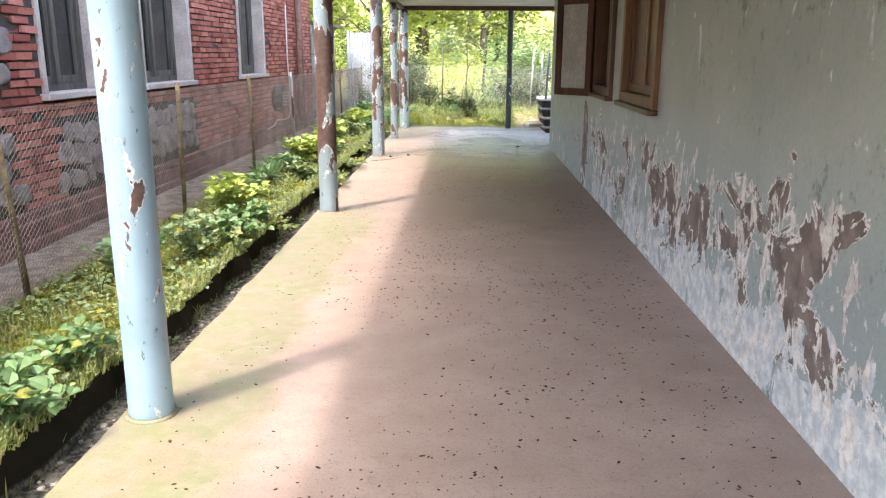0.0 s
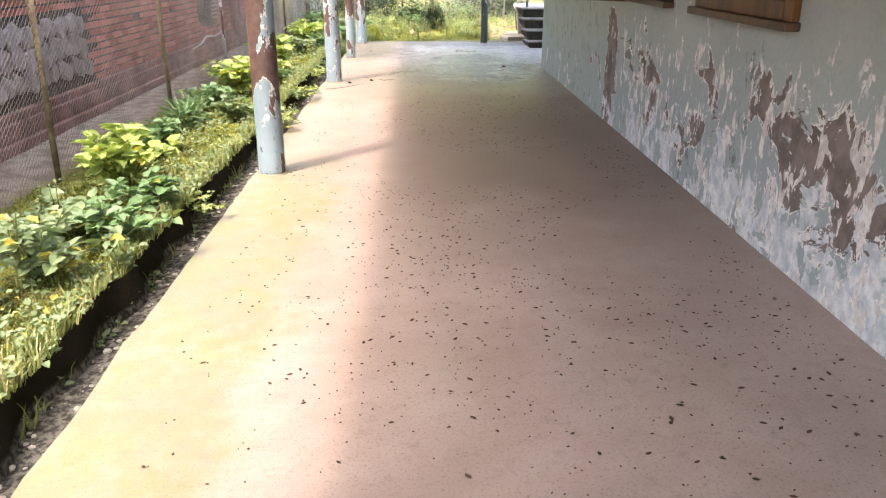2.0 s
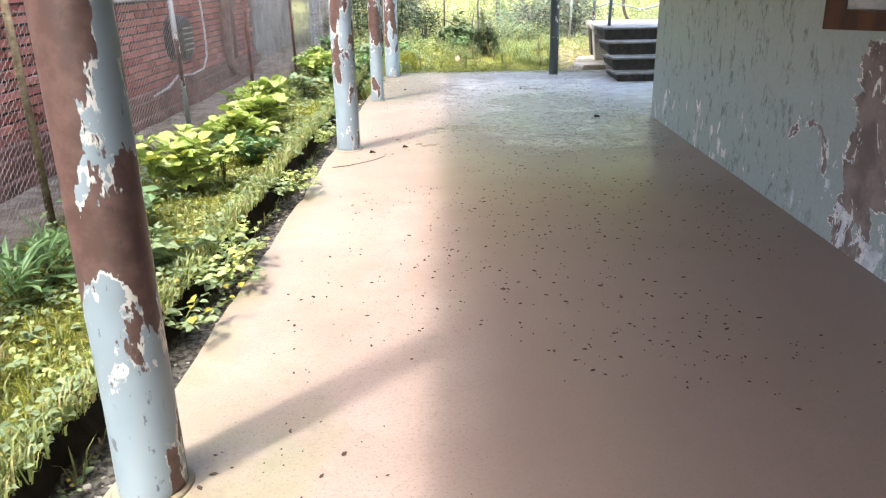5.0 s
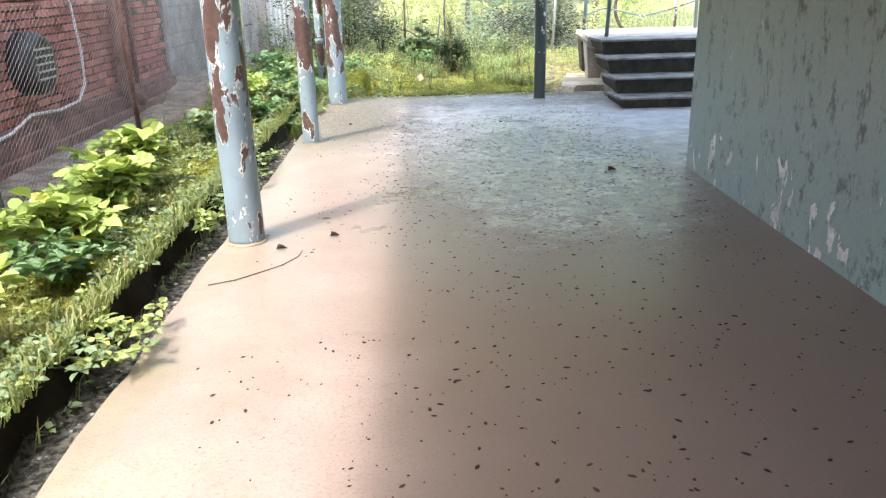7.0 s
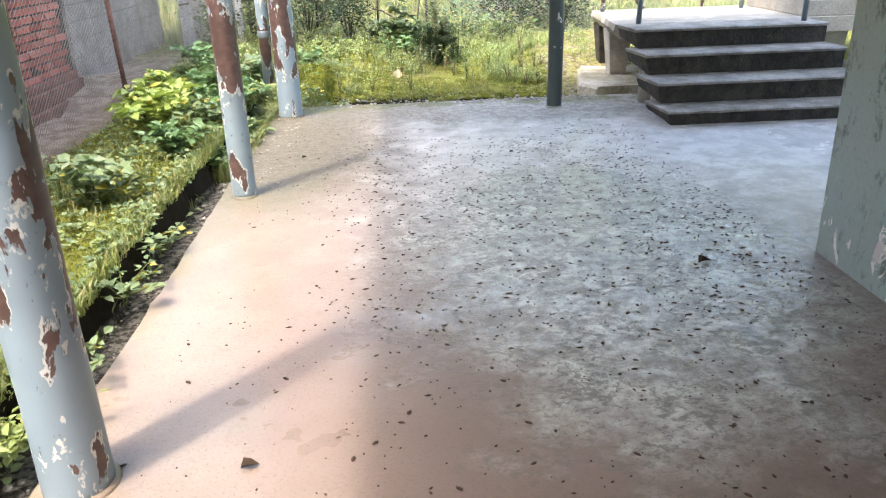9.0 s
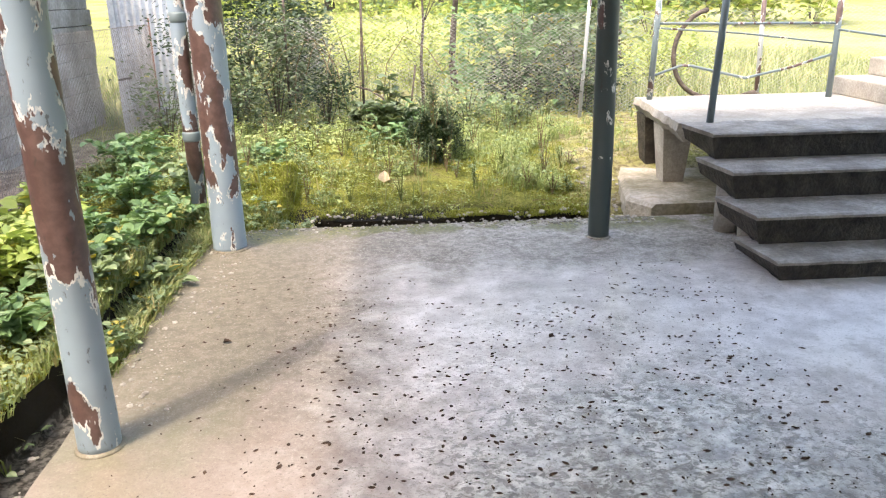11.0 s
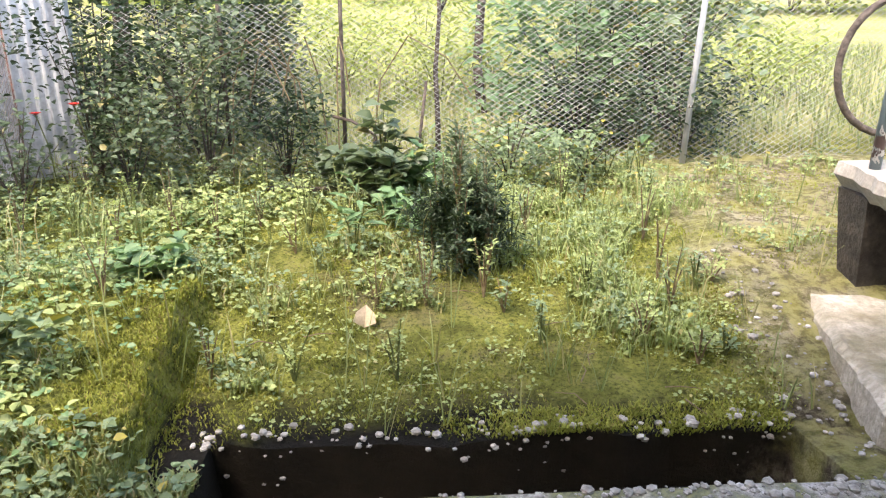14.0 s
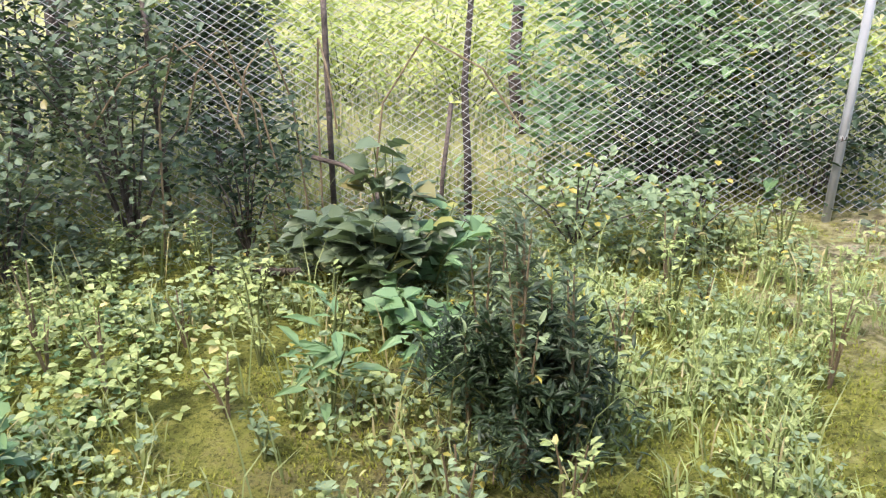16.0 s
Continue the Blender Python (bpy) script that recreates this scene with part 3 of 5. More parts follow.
structure("trim", slab(-0.46, 17.70, 2.58, 4.93, 17.80, 2.676, 0.01), M_WOOD, "dark wooden beam along the end of the porch")
structure("trim", slab(-0.36, -1.2, 2.60, -0.25, 17.69, 2.676, 0.01), M_WOOD, "dark wooden beam over the row of posts")


def frame_bars(bm, y0, y1, z0, z1, x0, x1, w):
    """A rectangular frame in the wall's plane."""
    box(bm, x0, y0, z0, x1, y0 + w, z1, 0.004)
    box(bm, x0, y1 - w, z0, x1, y1, z1, 0.004)
    box(bm, x0, y0 + w, z0, x1, y1 - w, z0 + w, 0.004)
    box(bm, x0, y0 + w, z1 - w, x1, y1 - w, z1, 0.004)
    return bm


def porch_window(k, y0, y1, open_leaf):
    w = tagged(new("window_%d" % k), "varnished wooden window" + (" with one leaf standing open" if open_leaf else " with closed leaves"), kind="structure")
    part("window_frame", frame_bars(bmesh.new(), y0 - 0.05, y1 + 0.05, WZ0 - 0.05, WZ1 + 0.05, WX - 0.045, WX + 0.10, 0.09), M_WOOD_OR if not open_leaf else M_WOOD, w)
    part("window_sill", slab(WX - 0.085, y0 - 0.08, WZ0 - 0.095, WX - 0.003, y1 + 0.08, WZ0 - 0.052, 0.008), M_WOOD, w)
    n = 2
    width = (y1 - y0 - 0.08) / n
    for i in range(n):
        a = y0 + 0.04 + i * width
        if open_leaf and i == n - 1:
            continue
        leaf = part("casement", frame_bars(bmesh.new(), a + 0.004, a + width - 0.004, WZ0 + 0.045, WZ1 - 0.045, WX + 0.02, WX + 0.065, 0.075), M_WOOD_OR, w)
        part("pane", slab(WX + 0.038, a + 0.07, WZ0 + 0.11, WX + 0.044, a + width - 0.07, WZ1 - 0.11), M_GLASS if open_leaf else M_WOOD_OR, leaf)
    if open_leaf:
        leaf = part("casement", frame_bars(bmesh.new(), 0.0, width + 0.08, WZ0 - 0.07, WZ1 - 0.045, -0.025, 0.025, 0.085), M_WOOD, w, "open wooden casement")
        leaf.matrix_basis = pose(WX - 0.055, y1 + 0.03, -0.03, 0, 0, 44)
        part("pane", slab(-0.004, 0.08, WZ0 + 0.01, 0.004, width, WZ1 - 0.12), M_PALE_PANE, leaf, "pale pane with the light behind it put into its colour")
    return w


porch_window(1, *WINS[0], False)
porch_window(2, *WINS[1], True)


# ---- posts ----
def pipe_post(name, x, y, r, mat, label, lean=(0.0, 0.0), top=2.60, group="posts along the porch"):
    t = thing(name, label, "post", group, (x, y, 0))
    bm = bmesh.new()
    zs = [0.0, 0.03] + [0.3 * i for i in range(1, 9)] + [top]
    tube(bm, [(lean[0] * z + 0.004 * wob(z, x + y, 2.0), lean[1] * z + 0.004 * wob(z, y, 2.0, 5), z) for z in zs], [r * (1.03 if z < 0.04 else 1.0) for z in zs], 28)
    part("pipe", bm, mat, t)
    bm = bmesh.new()
    tube(bm, [(0, 0, -0.004), (0, 0, 0.008), (0, 0, 0.012)], [r * 1.25, r * 1.18, r * 1.0], 20)
    part("footing", bm, M_FLOOR, t, "mortar collar round the foot")
    return t


pipe_post("porch_post", -0.30, 3.25, 0.100, M_POST_BLUE, "pale blue steel pipe post with flaking paint")
pipe_post("porch_post", -0.30, 8.05, 0.098, M_POST_RUST, "steel pipe post, mostly brown primer, blue foot")
pipe_post("porch_post", -0.295, 12.73, 0.098, M_POST_MIX, "steel pipe post with large rusty patches")
pipe_post("porch_post", -0.285, 15.47, 0.072, M_POST_RUST, "thinner rusty steel pipe post at the kerb")
pipe_post("porch_post", -0.27, 17.76, 0.102, M_POST_MIX, "corner steel pipe post with peeling paint")
pipe_post("porch_post", 2.11, 17.72, 0.066, M_POST_DARK, "dark green steel post at the floor's end", top=2.58)
pipe_post("porch_post", 4.64, 17.17, 0.095, M_POST_BLUE, "pale blue steel post beside the steps", top=2.66)

dp = thing("downpipe", "weathered zinc rainwater pipe strapped to the corner post", "pipe", at=(-0.44, 17.80, 0.3))
part("pipe", tube(bmesh.new(), [(0.0, 0, 0.0), (0.0, 0, 0.5), (0.0, 0.0, 1.0), (-0.01, 0, 2.36)], 0.048, 18), M_POST_MIX, dp)
for z in (0.42, 1.12, 1.9):
    part("collar", tube(bmesh.new(), [(0, 0, z - 0.03), (0, 0, z - 0.02), (0, 0, z + 0.02), (0, 0, z + 0.03)], [0.049, 0.054, 0.054, 0.049], 18), M_RAIL, dp)
part("strap", slab(0.03, 0.02, 1.10, 0.14, 0.09, 1.13, 0.004), M_WIRE, dp, "metal strap")

# ---- steps and landing ----
stairs = thing("concrete_steps", "four precast concrete steps up to a landing", "steps", at=(2.83, 16.78, 0))
for i in range(4):
    L, y0 = 1.77, (0.0, 0.28, 0.64, 0.99)[i]
    z0, z1 = (0.0, 0.12, 0.295, 0.473)[i], (0.12, 0.295, 0.473, 0.646)[i]
    H = z1 - z0
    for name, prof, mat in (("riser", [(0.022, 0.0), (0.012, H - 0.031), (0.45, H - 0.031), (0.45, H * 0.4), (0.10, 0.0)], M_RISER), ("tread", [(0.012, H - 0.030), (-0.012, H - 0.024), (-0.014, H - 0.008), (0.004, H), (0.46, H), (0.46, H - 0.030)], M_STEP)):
        bm = bmesh.new()
        rows = []
        m = 40
        for j in range(m + 1):
            u = j / m
            rows.append([bm.verts.new((u * L + (0.06 * (1 - q / H) - 0.05 * (p > 0.3) if j == 0 else 0.0), y0 + p + 0.007 * wob(u * 12, p * 7 + i, 1.5, 3.0) + 0.003 * wob(u * 60, q * 30 + i, 1.0, 4.0), z0 + q + 0.003 * wob(u * 14, i, 1.0, 6.0))) for p, q in prof])
        for r0, r1 in zip(rows, rows[1:]):
            for q in range(len(prof)):
                w = (q + 1) % len(prof)
                bm.faces.new((r0[q], r0[w], r1[w], r1[q]))
        bm.faces.new(rows[0][::-1])
        bm.faces.new(rows[-1])
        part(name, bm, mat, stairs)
for i, y in enumerate((0.62, 0.98)):
    part("support", tube(bmesh.new(), [(0.14, y, 0.0), (0.14, y, 0.17 * (i + 1) + 0.06)], 0.075, 12), M_CONC, stairs, "stub of concrete pipe")
part("support", slab(0.5, 0.76, 0.0, 0.62, 1.4, 0.42), M_CONC, stairs, "concrete cheek under the treads")

land = thing("landing", "broken-edged concrete landing on concrete legs", "landing", at=(2.74, 18.2, -0.026))
bm = bmesh.new()
out = [(0.10, -0.02)] + [(0.03 + 0.15 * (y / 1.4) + 0.035 * wob(y, 0, 4.0, 21) + 0.02 * wob(y, 0, 13.0, 22), y) for y in span(0.0, 1.35, 0.06)] + [(0.16, 1.42), (3.6, 1.42), (3.6, -0.02)]
up = [bm.verts.new((x, y, 0.672)) for x, y in out]
mid = [bm.verts.new((x - 0.012 + 0.02 * wob(x, y, 6.0, 23), y, 0.615)) for x, y in out]
dn = [bm.verts.new((x + 0.05 + 0.03 * wob(x, y, 5.0, 24), y, 0.535 + 0.02 * wob(x, y, 5.0, 25))) for x, y in out]
bm.faces.new(up)
bm.faces.new(dn[::-1])
for p, q in ((up, mid), (mid, dn)):
    for i in range(len(out)):
        j = (i + 1) % len(out)
        bm.faces.new((p[i], p[j], q[j], q[i]))
part("deck", bm, M_CONC, land)
for x, y in ((0.26, 0.72), (0.30, 1.30), (2.3, 1.2), (2.3, 0.3)):
    bm = bmesh.new()
    bmesh.ops.create_cone(bm, cap_ends=True, segments=4, radius1=0.10, radius2=0.17, depth=0.56, matrix=pose(x, y, 0.27, 0, 0, 45))
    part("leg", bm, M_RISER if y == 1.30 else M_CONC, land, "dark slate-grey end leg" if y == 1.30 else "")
bm = bmesh.new()
pad = [(2.50 + 0.21 * (y - 18.42) + 0.03 * wob(y, 0, 5.0, 41) + 0.015 * wob(y, 0, 17.0, 42), y) for y in span(18.42, 19.46, 0.05)] + [(2.78, 19.47), (5.6, 19.47), (5.6, 18.2), (2.62, 18.2), (2.55, 18.33)]
pad_up = [bm.verts.new((x + 0.03, y, 0.075 + 0.012 * wob(x, y, 4.0, 43))) for x, y in pad]
pad_mid = [bm.verts.new((x, y, 0.045)) for x, y in pad]
pad_low = [bm.verts.new((x - 0.03 + 0.03 * wob(x, y, 8.0, 44), y, -0.4)) for x, y in pad]
bm.faces.new(pad_up)
for p, q in ((pad_up, pad_mid), (pad_mid, pad_low)):
    for i in range(len(pad)):
        j = (i + 1) % len(pad)
        bm.faces.new((p[i], p[j], q[j], q[i]))
structure("pavement", bm, M_PAVE, "rough mossy concrete footing beside the garden")

upper = thing("upper_steps", "pale concrete steps rising beyond the landing", "steps", at=(4.62, 18.25, 0.646))
for i in range(3):
    part("step", slab(0.30 * i, 0.0, 0.0, 1.7, 1.3, 0.15 * (i + 1), 0.012) if i == 0 else slab(0.30 * i, 0.0, 0.15 * i + 0.001, 1.7, 1.3, 0.15 * (i + 1), 0.012), M_CONC, upper)
rail = thing("railing", "bent grey-blue pipe railing with twisted wire infill", "railing", at=(0, 0, 0.644))
for x, y, lx in ((2.99, 18.20, 0.05), (2.97, 19.45, 0.04), (4.45, 19.3, 0.0), (4.46, 17.95, 0.02)):
    part("rail_post", tube(bmesh.new(), [(x, y, 0.0), (x + lx * 0.5, y, 0.5), (x + lx, y, 1.05)], 0.025, 12), M_RAIL, rail)


def bent_bar(name, pts, r, mat=M_RAIL):
    return part(name, tube(bmesh.new(), pts, r, 8), mat, rail)


bent_bar("bar", [(2.98, 19.45, 0.62), (4.46, 19.3, 0.60)], 0.010)
bent_bar("bar", [(2.99, 19.44, 0.585), (3.7, 19.4, 0.53), (4.45, 19.3, 0.44)], 0.008)
bent_bar("bar", [(2.99, 19.45, 0.20), (3.22, 19.43, 0.28), (3.3, 19.42, 0.275), (3.75, 19.37, 0.17), (4.1, 19.33, 0.25), (4.45, 19.3, 0.36)], 0.011)
bent_bar("bar", [(2.99, 19.45, 0.95), (3.16, 19.43, 1.0), (3.35, 19.41, 0.84), (3.6, 19.38, 0.99), (3.9, 19.36, 0.9), (4.45, 19.3, 1.0)], 0.012)
bent_bar("bar", [(4.45, 19.3, 0.55), (4.46, 17.95, 0.5)], 0.010)
hose = thing("old_hose", "thick brown cracked hose hooked over the fence", "hose", at=(0, 0, 0))
arc = [(4.30 + 0.42 * math.cos(a), 21.46, 0.86 + 0.47 * math.sin(a)) for a in [radians(q) for q in range(100, 285, 12)]]
part("tube", tube(bmesh.new(), arc + [(4.62, 21.46, 0.37), (4.82, 21.46, 0.43), (5.02, 21.44, 0.33), (5.2, 21.42, 0.12)], 0.026, 10), M_BARK, hose)

# ---- chain-link fences ----
def chain_link(name, p0, p1, base, height, pitch, mat, parent, r=0.0016, flat=0.5):
    """Interlocked zigzag wires between two plan points, standing on base(x, y)."""
    p0, p1 = Vector(p0), Vector(p1)
    d = p1 - p0
    n, along = int(d.length / pitch), d.normalized()
    out = Vector((-along.y, along.x))
    rows = int(height / (pitch * flat))
    verts, faces = [], []
    for i in range(n + 1):
        b = p0 + along * (i * pitch)
        z0 = base(b.x, b.y)
        sag = 0.03 * wob(b.x, b.y, 0.9, 31)
        first = len(verts)
        for j in range(rows + 1):
            s = 1 if (i + j) % 2 else -1
            q = b + along * (s * pitch * 0.5) + out * (s * 0.003 + sag * (1 - j / rows) + 0.02 * wob(b.x + b.y, j * 0.05, 0.8, 33))
            z = z0 + height * j / rows
            for dx, dz in ((-r, 0.0), (0.0, r), (r, 0.0), (0.0, -r)):
                w = q + along * dx + out * dz
                verts.append((w.x, w.y, z + dz))
        for j in range(rows):
            a = first + 4 * j
            for k in range(4):
                faces.append((a + k, a + (k + 1) % 4, a + 4 + (k + 1) % 4, a + 4 + k))
    ob = link(name, mesh_of(name, verts, faces), mat, parent)
    ob["kind"] = "stuff"
    return ob


def fence_post(parent, x, y, z0, h, r, mat, lean=0.0, lean_y=0.0, label=""):
    return part("fence_post", tube(bmesh.new(), [(x, y, z0 - 0.1), (x + lean * 0.5, y + lean_y * 0.5, z0 + h * 0.5), (x + lean, y + lean_y, z0 + h)], r, 10), mat, parent, label)


west = thing("chain_link_fence", "sagging rusty chain-link fence along the flower bed", "fence")
FX = -1.74
chain_link("wire_mesh", (FX, -1.0), (FX, 21.7), lambda x, y: 0.07, 1.22, 0.030, M_WIRE_DARK, west, 0.0020, 0.7)
for y, m, ly in ((1.9, M_DRYSTEM, 0.0), (4.78, M_DRYSTEM, -0.15), (7.70, M_DRYSTEM, 0.06), (10.4, M_DRYSTEM, -0.05), (12.95, M_PIPE_WHITE, -0.1), (15.3, M_RUSTPIPE, -0.05), (17.95, M_RUSTPIPE, -0.12), (21.68, M_RUSTPIPE, 0)):
    fence_post(west, FX, y, 0.05, 1.30, 0.022, m, 0.0, ly)
part("tension_wire", tube(bmesh.new(), [(FX, y, 1.28 + 0.015 * wob(y, 0, 0.7)) for y in range(-1, 23)], 0.003, 5), M_WIRE_DARK, west)

north = thing("chain_link_fence", "grey chain-link fence at the end of the garden", "fence")
chain_link("wire_mesh", (-1.7, 21.80), (7.5, 21.50), lambda x, y: 0.12, 1.20, 0.0315, M_WIRE, north, 0.0014, 0.62)
fence_post(north, 0.47, 21.70, 0.13, 1.75, 0.014, M_BARK, 0.03, 0.0, "thin dark iron stake")
fence_post(north, -0.35, 21.74, 0.13, 1.6, 0.014, M_BARK, 0.02)
fence_post(north, 2.88, 21.56, 0.13, 1.75, 0.021, M_PIPE_WHITE, 0.10, 0.0, "leaning whitewashed post")
fence_post(north, 4.9, 21.53, 0.13, 1.75, 0.026, M_PIPE_WHITE, -0.04)
fence_post(north, 6.9, 21.50, 0.13, 1.7, 0.026, M_RUSTPIPE)

# ---- brick house across the bed ----
HX = -2.62
house = thing("brick_house", "old red brick house with rubble stone plinth", "house", at=(0, 0, 0))
HW = [(6.92, 8.05), (9.12, 10.62), (13.05, 14.55)]
HZ0, HZ1 = 1.28, 2.95
wall = part("wall", holed_wall(HX - 0.45, HX - 0.012, -2.0, 19.1, -0.1, 3.3, [(a, b, HZ0, HZ1) for a, b in HW]), M_MORTAR, house, "mortar and brick wall")
part("roof", box(box(bmesh.new(), HX - 5.0, -2.4, 3.3, HX + 0.12, 19.4, 3.38), HX - 5.0, -2.4, 3.38, HX - 0.3, 19.4, 3.46), M_ROOF, house)
part("wall", slab(HX - 4.8, -2.0, -0.1, HX - 4.5, 19.1, 3.3), M_BRICK, house)
part("wall", slab(HX - 4.5, 18.8, -0.1, HX - 0.46, 19.08, 3.3), M_BRICK, house)
for z0, z1, d in ((-0.05, 0.10, 0.16), (0.10, 0.24, 0.11), (0.24, 0.31, 0.07)):
    part("plinth", slab(HX - 0.01, 4.0, z0, HX + d, 19.0, z1, 0.012), M_LEDGE, house)


def house_window(y0, y1):
    w = thing("window", "weathered grey wooden window", "window")
    w.parent = house
    w["category"] = ""
    del w["category"]
    part("window_frame", frame_bars(bmesh.new(), y0, y1, HZ0, HZ1, HX - 0.26, HX - 0.18, 0.07), M_FRAME_GREY, w)
    for a, b in ((y0 + 0.07, (y0 + y1) / 2 - 0.02), ((y0 + y1) / 2 + 0.02, y1 - 0.07)):
        part("casement", frame_bars(bmesh.new(), a, b, HZ0 + 0.07, HZ1 - 0.07, HX - 0.25, HX - 0.20, 0.075), M_FRAME_GREY, w)
        part("pane", slab(HX - 0.232, a + 0.07, HZ0 + 0.14, HX - 0.226, b - 0.07, HZ1 - 0.14), M_GLASS, w)
    part("mullion", slab(HX - 0.26, (y0 + y1) / 2 - 0.03, HZ0 + 0.07, HX - 0.17, (y0 + y1) / 2 + 0.03, HZ1 - 0.07, 0.006), M_FRAME_GREY, w)
    part("window_sill", slab(HX - 0.24, y0 - 0.10, HZ0 - 0.055, HX + 0.075, y1 + 0.10, HZ0 + 0.003, 0.01), M_PLASTER, w)
    for a, b in ((y0 - 0.06, y0 + 0.004), (y1 - 0.004, y1 + 0.10)):
        part("jamb", slab(HX - 0.20, a, HZ0, HX + 0.018, b, HZ1, 0.008), M_PLASTER, w, "pinkish white plaster reveal")


for a, b in HW:
    house_window(a, b)


def taken(y, z):
    """Whether a brick here would lie in a window or in the stonework."""
    if any(a - 0.16 < y < b + 0.16 and HZ0 - 0.08 < z < HZ1 + 0.04 for a, b in HW):
        return True
    return stony(y, z)


def stony(y, z):
    return (0.30 < z < 1.02 and (y < 6.3 or 7.0 < y < 8.1 or 8.5 < y < 10.75)) or (y < 6.35 and z > 1.25)


def brick_mesh(seed):
    bm = bmesh.new()
    box(bm, -0.03, -0.117, -0.029, 0.0, 0.117, 0.029)
    r = random.Random(seed)
    for v in bm.verts:
        v.co += Vector((r.uniform(-0.004, 0.004) if v.co.x > -0.01 else 0, r.uniform(-0.004, 0.004), r.uniform(-0.004, 0.004)))
    me = bpy.data.meshes.new("brick")
    bm.to_mesh(me)
    bm.free()
    me.materials.append(M_BRICK)
    return me


BRICKS = [brick_mesh(s) for s in range(6)]
bricks = []
rest_v, rest_f = [], []
row = 0
z = 0.345
while z < 3.26:
    y = 4.0 + (0.124 if row % 2 else 0.0)
    while y < 19.0:
        if not taken(y, z):
            x = HX + rng.uniform(-0.010, 0.020) + 0.01 * wob(y, z, 1.5, 71)
            if 10.7 < y < 12.9 and z < 2.45 and len(bricks) < 290:
                bricks.append((x, y, z))
            else:
                k = len(rest_v)
                me = rng.choice(BRICKS)
                rest_v += [(x + v.co.x, y + v.co.y, z + v.co.z) for v in me.vertices]
                rest_f += [tuple(k + q for q in p.vertices) for p in me.polygons]
        y += 0.248
    z += 0.0745
    row += 1
ob = link("brickwork", mesh_of("brickwork", rest_v, rest_f), M_BRICK, wall)
ob["kind"] = "stuff"

STONES = []
for s in range(8):
    bm = bmesh.new()
    bmesh.ops.create_icosphere(bm, subdivisions=2, radius=0.5)
    for v in bm.verts:
        n = 1 + 0.28 * noise.noise(v.co * 2.2 + Vector((s * 7.0, 0, 0)))
        v.co = Vector((max(-0.2, min(0.2, v.co.x * 0.6)), max(-0.48, min(0.48, v.co.y * 1.5)), max(-0.48, min(0.48, v.co.z * 1.5)))) * n
    me = bpy.data.meshes.new("stone")
    bm.to_mesh(me)
    bm.free()
    me.materials.append(M_STONE)
    STONES.append(me)
zs = 0.40
while zs < 3.05:
    ys = 3.9 + rng.uniform(0, 0.2)
    hgt = rng.uniform(0.17, 0.25)
    while ys < 11:
        wid = rng.uniform(0.15, 0.36)
        if stony(ys + wid / 2, zs + hgt / 2 - 0.04):
            ob = new("stone", rng.choice(STONES))
            ob.parent = wall
            ob.matrix_basis = pose(HX - 0.012, ys + wid / 2, zs + hgt / 2 + rng.uniform(-0.04, 0.04), rng.uniform(-24, 24), 0, rng.uniform(-8, 8)) @ Matrix.Diagonal((0.20, wid * 0.97, hgt * 0.97, 1))
        ys += wid
    zs += hgt
for x, y, z in bricks:
    ob = new("brick", rng.choice(BRICKS))
    ob.parent = wall
    ob.location = (x, y, z)

rp = thing("rainwater_pipe", "brown rusty rainwater pipe on the brick wall", "pipe", at=(HX + 0.10, 17.2, 0.15))
part("pipe", tube(bmesh.new(), [(0, 0, 0.0), (0, 0, 0.25), (0, 0, 3.14)], 0.06, 14), M_RUSTPIPE, rp)
part("shoe", tube(bmesh.new(), [(0.0, 0, 0.22), (0.03, 0.04, 0.1), (0.14, 0.14, 0.0)], 0.065, 14), M_RUSTPIPE, rp)
for zc in (0.5, 1.6, 2.7):
    part("bracket", tube(bmesh.new(), [(0, 0, zc - 0.02), (0, 0, zc + 0.02)], 0.068, 14), M_RUSTPIPE, rp)
gp = thing("gas_pipe", "thin brown supply pipe up the brick wall", "pipe", at=(HX + 0.05, 17.75, 0.1))
part("pipe", tube(bmesh.new(), [(0, 0, 0.0), (0, 0, 3.19)], 0.03, 10), M_RUSTPIPE, gp)
fan = thing("wall_fan", "black round ventilator fixed to the brick wall", "ventilator", at=(HX + 0.03, 15.25, 0.78))
part("housing", tube(bmesh.new(), [(-0.02, 0, 0), (0.10, 0, 0), (0.16, 0, 0), (0.17, 0, 0)], [0.26, 0.26, 0.235, 0.20], 24), M_RUBBER, fan)
for z in (-0.12, -0.06, 0.0, 0.06, 0.12):
    part("louvre", slab(0.165, -0.15, z - 0.008, 0.185, 0.15, z + 0.008, 0.003), M_WIRE, fan)
cab = thing("loose_cable", "white cable hanging in a loop on the wall", "cable", at=(HX + 0.07, 0, 0))
part("cable", tube(bmesh.new(), [(0, 16.2, 2.6), (0, 16.2, 1.5), (0.01, 16.28, 0.8), (0.02, 16.22, 0.5), (0.03, 16.0, 0.36), (0.02, 15.6, 0.34), (0.01, 15.1, 0.38), (0.03, 14.7, 0.3), (0, 14.3, 0.26)], 0.013, 8), M_CABLE, cab)

# ---- plank shed and zinc sheet past the house ----
shed = thing("plank_shed", "grey weathered plank shed beyond the brick house", "shed")
part("frame", slab(HX - 2.4, 19.12, -0.05, HX - 0.03, 22.4, 2.3), M_BARK, shed)
for i in range(13):
    z = 0.05 + 0.175 * i
    bm = slab(HX - 0.028, 19.12, z, HX + 0.012 + rng.uniform(0, 0.012), 22.4 + rng.uniform(-0.05, 0.02), z + 0.168, 0.006)
    part("plank", bm, M_SIDING, shed)
